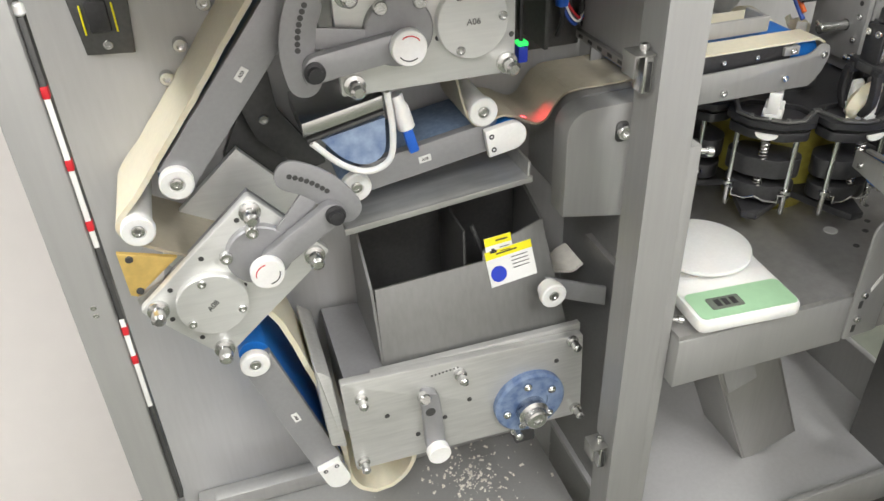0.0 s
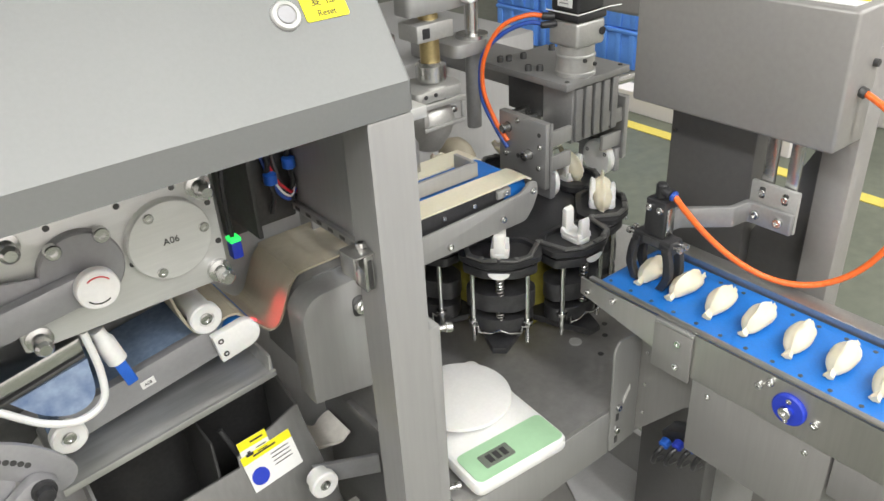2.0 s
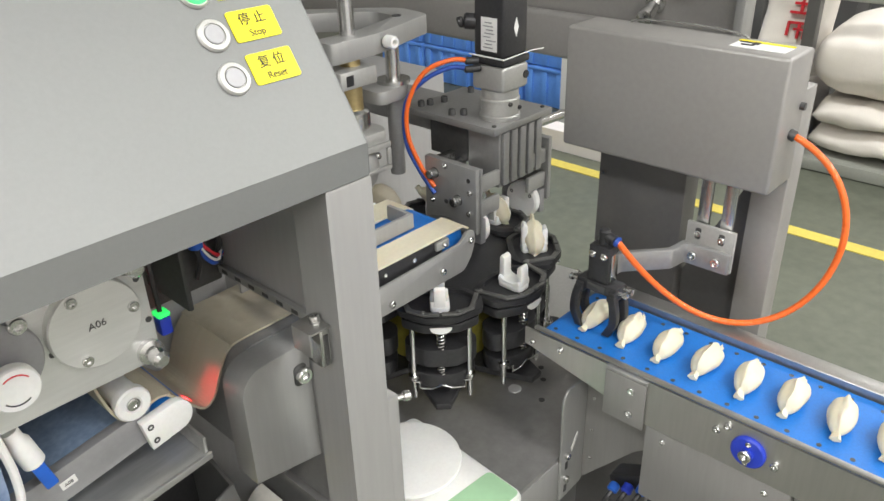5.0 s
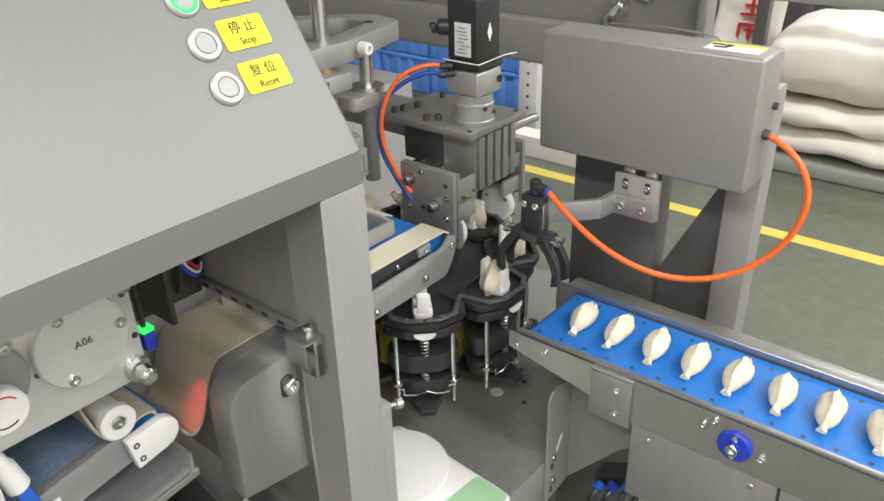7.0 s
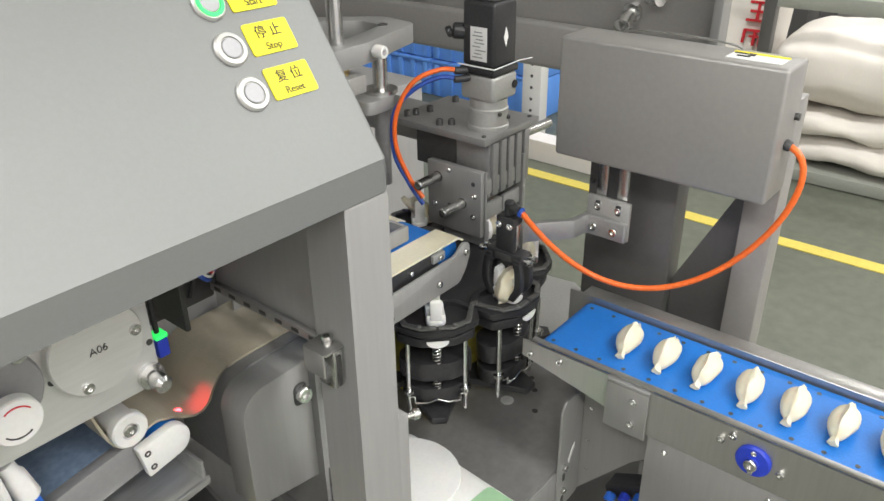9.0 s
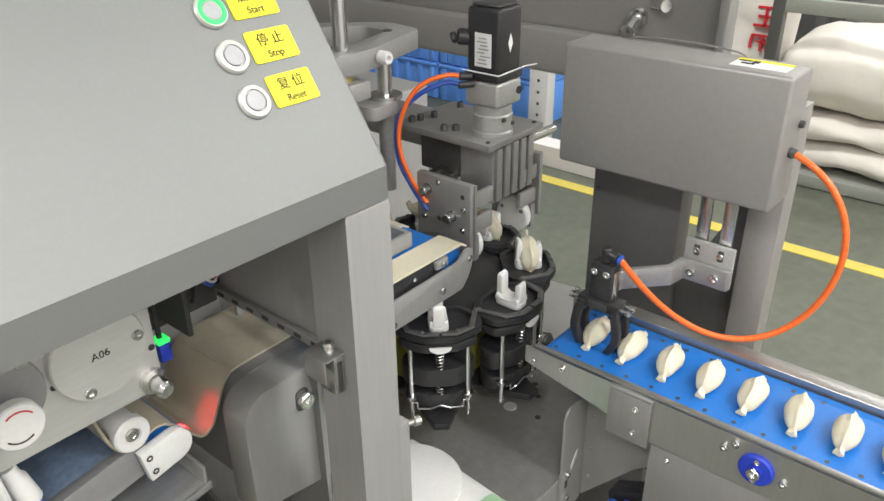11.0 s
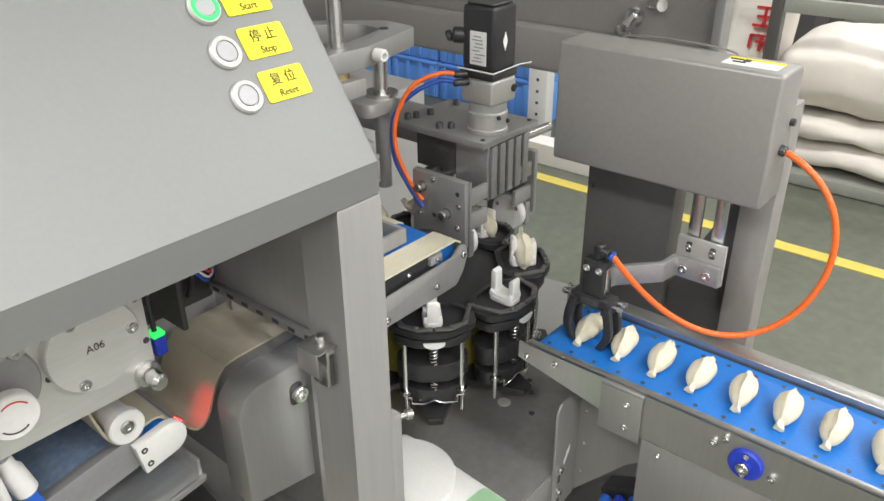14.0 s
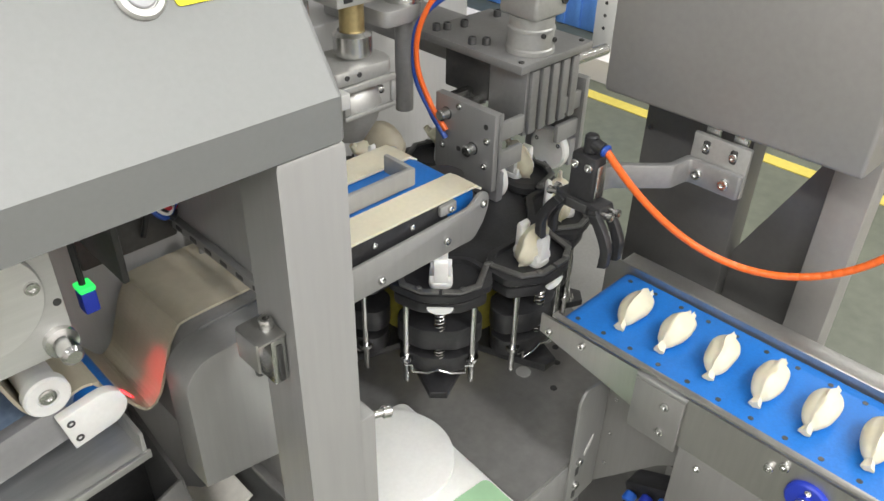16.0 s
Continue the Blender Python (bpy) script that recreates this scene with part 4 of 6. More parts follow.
# ---- kitchen scale on the table ----
def kitchen_scale():
    s = thing("kitchen_scale", "white kitchen scale with pale green panel and round plate", "kitchen scale", (0.712, 0.816, TZ))
    m = pose(0.712, 0.816, TZ, 0, 0, -4)
    bm = bmesh.new()
    prism(bm, poly_round([(-0.080, -0.115), (0.080, -0.115), (0.080, 0.115), (-0.080, 0.115)], 0.016, 5), "z", 0.004, 0.026, 0.006, m)
    part("body", bm, M_WHITE, s)
    bm = bmesh.new()
    prism(bm, poly_round([(-0.074, -0.110), (0.075, -0.110), (0.075, -0.052), (-0.074, -0.052)], 0.01, 4), "z", 0.0262, 0.0272, 0, m)
    p = part("panel", bm, M_GREENPAD, s, "pale green control panel")
    bm = bmesh.new()
    prism(bm, poly_round([(-0.050, -0.095), (0.0, -0.095), (0.0, -0.070), (-0.050, -0.070)], 0.003, 3), "z", 0.0274, 0.0282, 0, m)
    d = part("display", bm, M_LCD, p, "dark display")
    bars(d, "digits", m @ pose(0, 0, 0.0286), ((-0.040, -0.090, 0.008, 0.015), (-0.028, -0.090, 0.008, 0.015), (-0.016, -0.090, 0.008, 0.015)), M_INK, 0.0002)
    bm = bmesh.new()
    lathe(bm, [(0.050, 0.024), (0.052, 0.034), (0.073, 0.037), (0.076, 0.040), (0.075, 0.044), (0.070, 0.045), (0, 0.0445)], m @ Vector((0.0, 0.035, 0.0)), (0, 0, 1), 48)
    part("weighing_plate", bm, M_WHITE, s)
    for x in (-0.06, 0.06):
        for y in (-0.09, 0.09):
            bm = bmesh.new()
            rod(bm, m @ Vector((x, y, 0)), m @ Vector((x, y, 0.0042)), 0.008, 14)
            part("foot", bm, M_BLACK, s)


kitchen_scale()

# ---- dough feed conveyor over the turret ----
t = thing("feed_conveyor", "stainless feed conveyor with blue belt and dough strips", "conveyor", (0.76, 0.98, 1.03))
bm = bmesh.new()
prism(bm, poly_round([(0.62, 1.030), (0.893, 1.030), (0.909, 1.048), (0.918, 1.070), (0.916, 1.088), (0.902, 1.092), (0.884, 1.078), (0.62, 1.071)], 0.006), "y", 0.898, 0.903, 0.001)
part("side_plate", bm, M_CAB, t)
bm = bmesh.new()
box(bm, 0.62, 0.668, 0.892, 0.8978, 0.985, 1.052, 0.002)
part("hanger", bm, M_CAB, t)
bm = bmesh.new()
prism(bm, poly_round([(0.62, 1.030), (0.905, 1.030), (0.918, 1.085), (0.90, 1.092), (0.62, 1.092)], 0.006), "y", 1.062, 1.067, 0.001)
part("side_plate", bm, M_CAB, t)
bm = bmesh.new()
prism(bm, poly_round([(0.64, 1.050), (0.910, 1.050), (0.910, 1.094), (0.64, 1.094)], 0.02, 6), "y", 0.918, 1.060, 0.0)
part("belt", bm, M_BELT, t)
bm = bmesh.new()
box(bm, 0.62, 0.858, 0.9085, 0.9165, 1.060, 1.0945, 0.001)
part("dark_slot", bm, M_BLACK, t)
for x in (0.69, 0.745, 0.80):
    bolt(t, (x, 0.9085, 1.083), (0, -1, 0), 0.0035, 0.003)
for x, z in ((0.745, 1.042), (0.846, 1.049), (0.906, 1.076)):
    bolt(t, (x, 0.898, z), (0, -1, 0), 0.005, 0.004)
bm = bmesh.new()
box(bm, 0.842, 0.868, 0.9035, 0.916, 1.079, 1.0925, 0.002)
ear = part("clamp", bm, M_CAB, t)
bolt(ear, (0.856, 0.9035, 1.086), (0, -1, 0), 0.0042, 0.004)
bm = bmesh.new()
box(bm, 0.62, 0.847, 0.952, 0.959, 1.1005, 1.124, 0.002)
box(bm, 0.840, 0.847, 0.959, 1.002, 1.1005, 1.124, 0.002)
part("guide_rail", bm, M_CAB, t, "angled steel guide rail")
for y0, y1, x1 in ((0.906, 0.949, 0.912), (1.012, 1.058, 0.905)):
    bm = bmesh.new()
    ribbon(bm, [(0.66, 1.0975), (0.70, 1.0977), (0.76, 1.0975), (0.85, 1.0976), (x1 - 0.012, 1.0973), (x1, 1.090)], y0, y1, 0.003, 0.001)
    single("dough_strip", bm, M_DOUGH, "cream dough offcut strip on the blue belt", "dough", "dough strips")

# ---- filler head behind the feed conveyor ----
t = thing("filler_head", "stainless filling head with guide rods and brass bush", "filler", (0.85, 1.12, 1.06))
bm = bmesh.new()
prism(bm, [(0.70, 1.062), (0.80, 1.062), (0.800, 1.145), (0.775, 1.185), (0.70, 1.185)], "y", 1.03, 1.11, 0.004)
part("nozzle_block", bm, M_SHEET, t)
bm = bmesh.new()
box(bm, 0.70, 0.81, 1.02, 1.10, 1.186, 1.205, 0.002)
box(bm, 0.70, 0.81, 1.10, 1.115, 1.186, 1.28, 0.002)
part("bracket", bm, M_PLATE, t)
bm = bmesh.new()
lathe(bm, [(0.03, 0), (0.03, 0.03), (0.022, 0.035), (0.022, 0.06), (0.028, 0.062), (0.028, 0.10)], (0.76, 1.065, 1.206), (0, 0, 1), 24)
part("collar", bm, M_BRIGHT, t)
bm = bmesh.new()
rod(bm, (0.918, 1.15, 1.155), (0.918, 1.15, 1.70), 0.012, 20, 0.001)
part("guide_rod", bm, M_BRIGHT, t, "polished guide rod")
bm = bmesh.new()
lathe(bm, [(0.0165, 0), (0.0165, 0.10), (0.019, 0.101), (0.019, 0.118), (0.0165, 0.12)], (0.918, 1.15, 1.20), (0, 0, 1), 24)
part("bush", bm, M_BRASS, t, "brass guide bush")
bm = bmesh.new()
prism(bm, poly_round([(0.86, 1.12), (0.95, 1.12), (1.105, 1.16), (1.115, 1.23), (1.10, 1.26), (1.0, 1.37), (0.86, 1.37), (0.86, 1.335), (0.98, 1.33), (1.065, 1.245), (1.06, 1.195), (0.95, 1.165), (0.86, 1.165)], 0.012, 3), "z", 1.303, 1.335, 0.002)
part("yoke", bm, M_CAB, t, "milled aluminium yoke")
bm = bmesh.new()
prism(bm, poly_round([(0.955, 1.125), (1.02, 1.13), (1.05, 1.16), (1.03, 1.19), (0.98, 1.20), (0.955, 1.21)], 0.02, 5), "z", 1.218, 1.240, 0.002)
part("lower_yoke", bm, M_CAB, t)
bm = bmesh.new()
lathe(bm, [(0.028, 0), (0.028, 0.006), (0.012, 0.007), (0.012, 0.07)], (1.015, 1.158, 1.240), (0, 0, 1), 24)
part("guide_post", bm, M_BRIGHT, t)
bm = bmesh.new()
rod(bm, (1.015, 1.158, 1.08), (1.015, 1.158, 1.2175), 0.013, 18)
part("lower_post", bm, M_FRAME, t)
bm = bmesh.new()
lathe(bm, [(0.016, 0.0), (0.024, 0.004), (0.040, 0.034), (0.045, 0.058), (0.038, 0.078), (0.026, 0.088)], (0.905, 1.155, 1.068), (0.10, 0, 1), 32)
part("funnel", bm, M_CAST, t, "rounded steel filling funnel")
bm = bmesh.new()
box(bm, 0.868, 0.956, 1.108, 1.114, 1.156, 1.166, 0.002)
box(bm, 0.868, 0.956, 1.108, 1.114, 1.118, 1.126, 0.002)
box(bm, 0.868, 0.878, 1.108, 1.114, 1.1265, 1.1555, 0.002)
box(bm, 0.948, 0.956, 1.108, 1.114, 1.1265, 1.1555, 0.002)
part("window_frame", bm, M_CAST, t)
bm = bmesh.new()
prism(bm, poly_round([(0.858, 1.110), (0.950, 1.110), (0.962, 1.135), (0.955, 1.192), (0.858, 1.192)], 0.010, 4), "z", 1.1665, 1.186, 0.004)
part("saddle", bm, M_CAST, t)
for x in (0.875, 0.895):
    bolt(t, (x, 1.110, 1.178), (0, -1, 0), 0.0035, 0.002, M_DARK)
bm = bmesh.new()
rod(bm, (0.955, 1.165, 1.085), (0.950, 1.165, 1.175), 0.005, 14, 0.001)
part("side_rod", bm, M_BRIGHT, t)
bolt(t, (0.958, 1.150, 1.128), (1, -0.3, 0), 0.006, 0.008)
bm = bmesh.new()
box(bm, 0.872, 0.945, 1.118, 1.170, 1.262, 1.290, 0.003)
cl = part("rod_clamp", bm, M_CAST, t, "steel rod clamp with square hole")
bm = bmesh.new()
box(bm, 0.882, 0.896, 1.1172, 1.1182, 1.268, 1.284, 0.0)
part("square_hole", bm, M_BLACK, cl)
bm = bmesh.new()
lathe(bm, [(0.02, 0), (0.026, 0.005), (0.026, 0.03), (0.02, 0.035)], (0.918, 1.15, 1.1865), (0, 0, 1), 20)
part("nut", bm, M_BRIGHT, t)
bolt(t, (1.06, 1.19, 1.335), (0, 0, 1), 0.008, 0.002, M_DARK)
bolt(t, (0.97, 1.118, 1.32), (0, -1, 0), 0.010, 0.016, M_WHITE)

# plain machine cover behind the turret
t = thing("rear_cover", "plain dull grey machine cover behind the turret", "machine cover", (1.0, 1.5, 0))
bm = bmesh.new()
box(bm, 0.63, 1.42, 1.42, 1.95, 0.0, 1.13, 0.006)
part("cover", bm, M_INNER, t)
bm = bmesh.new()
box(bm, 0.66, 0.90, 1.405, 1.419, 0.78, 1.10, 0.003)
part("door", bm, M_CAB, t)


# ---- indexing turret with eight cups ----
TC = Vector((0.962, 1.022, TZ))
TR = 0.162


def turret():
    t = thing("indexing_turret", "black indexing turret with eight sprung cup stations", "turret", (0, 0, 0))

    def P(name, bm, material, parent=t, label=""):
        return part(name, bm, material, parent, label)

    bm = bmesh.new()
    lathe(bm, [(0.07, 0.0), (0.07, 0.02), (0.105, 0.06), (0.105, 0.165), (0.10, 0.175), (0.09, 0.19), (0, 0.19)], (0, 0, 0), (0, 0, 1), 40)
    P("core", bm, M_AMBER, t, "amber resin core")
    bm = bmesh.new()
    pts = []
    for i in range(8):
        a = radians(45 * i)
        for da, r in ((-11, 0.165), (-3, 0.212), (3, 0.212), (11, 0.165), (22.5, 0.125)):
            pts.append((r * math.cos(a + radians(da)), r * math.sin(a + radians(da))))
    prism(bm, pts, "z", 0.056, 0.068, 0.002)
    P("star_plate", bm, M_BLACK, t, "black star-shaped base plate")
    bm = bmesh.new()
    lathe(bm, [(0.13, 0.0), (0.13, 0.012), (0.11, 0.016), (0, 0.016)], (0, 0, 0.19), (0, 0, 1), 48)
    P("top_disc", bm, M_BLACK, t)
    bm = bmesh.new()
    lathe(bm, [(0.045, 0), (0.045, 0.03), (0.03, 0.04), (0.03, 0.06), (0, 0.06)], (0, 0, 0.206), (0, 0, 1), 30)
    P("hub_cap", bm, M_DARK, t)
    made = {}

    def S(name, build, material, m, parent, label=""):
        if name not in made:
            bm = bmesh.new()
            build(bm)
            ob = link(name, bm, material)
            made[name] = ob.data
            bpy.data.objects.remove(ob)
        return share(name.rstrip("_"), made[name], parent, m, label)

    def octo(w, d, c, shift=0.0):
        return [(shift - d, -w + c), (shift - d + c, -w), (shift + d - c, -w), (shift + d, -w + c * 1.6), (shift + d, w - c * 1.6), (shift + d - c, w), (shift - d + c, w), (shift - d, w - c)]

    def lower(bm):
        prism(bm, poly_round(octo(0.051, 0.031, 0.020, -0.004), 0.008, 2), "z", 0.080, 0.104, 0.002)

    def middle(bm):
        prism(bm, poly_round(octo(0.054, 0.031, 0.020, -0.004), 0.008, 2), "z", 0.118, 0.149, 0.002)

    def carrier(bm):
        prism(bm, poly_round(octo(0.057, 0.036, 0.020, -0.002), 0.006, 2), "z", 0.183, 0.198, 0.0025)

    def dish(bm):
        o, i = poly_round(octo(0.063, 0.043, 0.026), 0.008, 2), poly_round(octo(0.053, 0.034, 0.021), 0.008, 2)
        rows = []
        for pts, z in ((i, 0.1985), (o, 0.206), (o, 0.215), (i, 0.217), (i, 0.210)):
            rows.append([bm.verts.new((x, y, z)) for x, y in pts])
        quads(bm, rows)
        bm.faces.new(list(reversed(rows[0])))
        bm.faces.new(rows[-1])

    def cup(bm):
        prism(bm, poly_round([(-0.022, -0.0145), (0.022, -0.0145), (0.022, 0.0145), (-0.022, 0.0145)], 0.011, 5), "z", 0.2105, 0.219, 0.0015)
        prism(bm, poly_round([(-0.021, 0.2175), (0.021, 0.2175), (0.019, 0.229), (0.008, 0.223), (-0.008, 0.223), (-0.019, 0.229)], 0.003, 2), "y", -0.0135, 0.0135, 0.0015)
        for s, dz in ((-1, 0.0), (1, -0.008)):
            prism(bm, poly_round([(s * 0.011, 0.220), (s * 0.0215, 0.220), (s * 0.021, 0.256 + dz), (s * 0.0185, 0.261 + dz), (s * 0.012, 0.257 + dz)], 0.002, 2), "y", -0.0085, 0.0085, 0.0015)

    def coil(bm, z, n, k):
        tube(bm, [(0.020 + 0.0062 * math.cos(a * math.pi / 5), 0.0062 * math.sin(a * math.pi / 5), z + n * a / k) for a in range(k + 1)], 0.0012, 6)

    def spring(bm):
        coil(bm, 0.149, 0.034, 60)

    def lower_spring(bm):
        coil(bm, 0.104, 0.014, 30)

    def insert(bm):
        prism(bm, [(0.016 * math.cos(radians(a)), 0.197 - 0.010 * math.sin(radians(a))) for a in range(0, 181, 15)], "x", 0.0385, 0.0412, 0)

    def pin(bm):
        rod(bm, (0, 0, 0.058), (0, 0, 0.184), 0.0042, 12)
        lathe(bm, [(0.009, 0.094), (0.009, 0.100), (0, 0.100)], (0, 0, 0), (0, 0, 1), 14)

    def clip(bm):
        tube(bm, [(0.028, y, z) for y, z in ((-0.044, 0.094), (-0.034, 0.094), (-0.034, 0.082), (-0.014, 0.080), (0, 0.086), (0.014, 0.080), (0.034, 0.082), (0.034, 0.094), (0.044, 0.094))], 0.0016, 6)

    def strip(bm, s):
        prism(bm, [(x, s * y) for x, y in ((0.041, 0.002), (0.041, 0.024), (0.026, 0.049), (-0.024, 0.061), (-0.025, 0.054), (0.021, 0.042), (0.033, 0.020), (0.033, 0.002))], "z", 0.2165, 0.2205, 0.0012)
        for x, y in ((0.034, 0.026), (-0.019, 0.0565)):
            lathe(bm, [(0.0038, 0.2200), (0.0038, 0.2220), (0.0022, 0.2230), (0, 0.2230)], (x, s * y, 0), (0, 0, 1), 10)

    for i in range(8):
        m = pose(0, 0, 0, 0, 0, 45 * i) @ pose(TR, 0, 0)
        car = S("carrier", carrier, M_BLACK, m, t, "black sprung cup carrier")
        one = Matrix()
        S("lower_plate", lower, M_BLACK, one, car)
        S("middle_plate", middle, M_BLACK, one, car)
        S("dish", dish, M_BLACK, one, car)
        S("guide_strip", lambda bm: strip(bm, -1), M_STRIP, one, car, "dark grey bent guide strip")
        S("guide_strip_", lambda bm: strip(bm, 1), M_STRIP, one, car, "dark grey bent guide strip")
        S("cup", cup, M_WHITE, one, car, "white nylon cup with two prongs")
        S("spring", spring, M_BRIGHT, one, car)
        S("lower_spring", lower_spring, M_BRIGHT, one, car)
        S("insert", insert, M_WHITE, one, car, "white insert")
        S("clip", clip, M_BRIGHT, one, car)
        for x, y in ((0.016, -0.042), (0.016, 0.042), (-0.022, 0.0)):
            S("pin", pin, M_BRIGHT, pose(x, y, 0), car)
    return t


TURRET = turret()


# ---- press head over the turret ----
PX, PY = 1.126, 1.022


def press_head():
    p = thing("dumpling_press", "grey finned press head with black servo motor", "press head", (PX, PY, 1.0))
    bm = bmesh.new()
    box(bm, 1.066, 1.222, 0.984, 1.185, 1.168, 1.180, 0.0015)
    part("top_plate", bm, M_FRAME, p)
    bm = bmesh.new()
    box(bm, 1.088, 1.200, 0.992, 1.06, 1.070, 1.1675, 0.002)
    part("block", bm, M_FRAME, p)
    for i in range(5):
        x = 1.092 + 0.0225 * i
        bm = bmesh.new()
        box(bm, x, x + 0.015, 0.985, 0.9918, 1.074, 1.166, 0.002)
        part("fin", bm, M_FRAME, p)
    bm = bmesh.new()
    box(bm, 1.090, 1.198, 1.062, 1.15, 1.10, 1.1675, 0.002)
    part("rear_block", bm, M_DARK, p)
    bm = bmesh.new()
    lathe(bm, [(0.034, 0), (0.034, 0.006), (0.032, 0.008), (0.032, 0.03), (0.033, 0.031), (0.033, 0.034), (0.031, 0.036), (0.031, 0.05)], (PX, PY, 1.1803), (0, 0, 1), 40)
    g = part("gearbox", bm, M_CAST, p, "round steel gearbox")
    bm = bmesh.new()
    box(bm, PX - 0.033, PX + 0.033, PY - 0.033, PY + 0.033, 1.2305, 1.272, 0.006, None, 3)
    part("adapter", bm, M_CAST, p, "square steel motor adapter")
    MZ = 1.2725
    bm = bmesh.new()
    box(bm, PX - 0.034, PX + 0.034, PY - 0.034, PY + 0.034, MZ, MZ + 0.012, 0.003)
    box(bm, PX - 0.031, PX + 0.031, PY - 0.031, PY + 0.031, MZ + 0.0122, MZ + 0.112, 0.006, None, 3)
    mo = part("servo_motor", bm, M_BLACK, p, "black servo motor with white label")
    bm = bmesh.new()
    box(bm, PX - 0.026, PX + 0.026, PY - 0.026, PY + 0.026, MZ + 0.1122, MZ + 0.117, 0.003)
    part("end_cover", bm, M_DARK, mo)
    bm = bmesh.new()
    box(bm, PX - 0.0318, PX - 0.0312, PY - 0.018, PY + 0.014, MZ + 0.022, MZ + 0.074, 0)
    lb = part("label", bm, M_PAPER, mo)
    bars(lb, "print", pose(PX - 0.0322, PY - 0.002, MZ + 0.048, 90, 0, -90), [(-0.011 + 0.003 * (i % 3), -0.021 + 0.0055 * i, 0.019 - 0.005 * (i % 2), 0.0016) for i in range(8)], M_BAR)
    bm = bmesh.new()
    prism(bm, [(PX - 0.006, MZ + 0.058), (PX, MZ + 0.073), (PX + 0.006, MZ + 0.058), (PX, MZ + 0.043)], "y", PY - 0.0318, PY - 0.0312, 0)
    part("diamond_mark", bm, M_PAPER, mo)
    bm = bmesh.new()
    rod(bm, (PX - 0.02, PY + 0.031, MZ + 0.062), (PX - 0.034, PY + 0.048, MZ + 0.064), 0.013, 16, 0.003)
    rod(bm, (PX - 0.034, PY + 0.048, MZ + 0.064), (PX - 0.040, PY + 0.055, MZ + 0.060), 0.009, 14, 0.002)
    part("plug", bm, M_BLACK, mo)
    bm = bmesh.new()
    tube(bm, [(PX - 0.036, PY - 0.036, MZ + 0.014), (PX + 0.035, PY - 0.036, MZ + 0.016), (PX + 0.055, PY - 0.045, MZ + 0.017)], 0.0010, 6)
    tube(bm, [(PX - 0.036, PY - 0.036, MZ + 0.014), (PX - 0.036, PY + 0.035, MZ + 0.014)], 0.0013, 6)
    part("cable_tie", bm, M_WHITE, mo)
    bm = bmesh.new()
    rod(bm, (PX + 0.024, PY - 0.0332, 1.252), (PX + 0.024, PY - 0.0352, 1.252), 0.0065, 16)
    part("plug_screw", bm, M_BLACK, p)
    for dx, dz in ((-0.012, 0.004), (0.012, -0.006)):
        bolt(g, (PX + dx, PY - 0.0318, 1.205 + dz), (0, -1, 0), 0.0035, 0.002, M_DARK)
    # fittings and screws on the plate
    for x, y in ((1.085, 1.165), (1.10, 1.158), (1.082, 1.09), (1.095, 1.075), (1.20, 1.15), (1.128, 1.15)):
        bolt(p, (x, y, 1.180), (0, 0, 1), 0.006, 0.010, M_DARK)
    for x, y in ((1.078, 0.995), (1.21, 0.996)):
        bolt(p, (x, y, 1.180), (0, 0, 1), 0.004, 0.002, M_DARK)
    # carrying arm to the rear cover
    bm = bmesh.new()
    box(bm, 1.10, 1.20, 1.15, 1.46, 1.132, 1.1675, 0.003)
    part("arm", bm, M_FRAME, p)
    return p


PRESS = press_head()


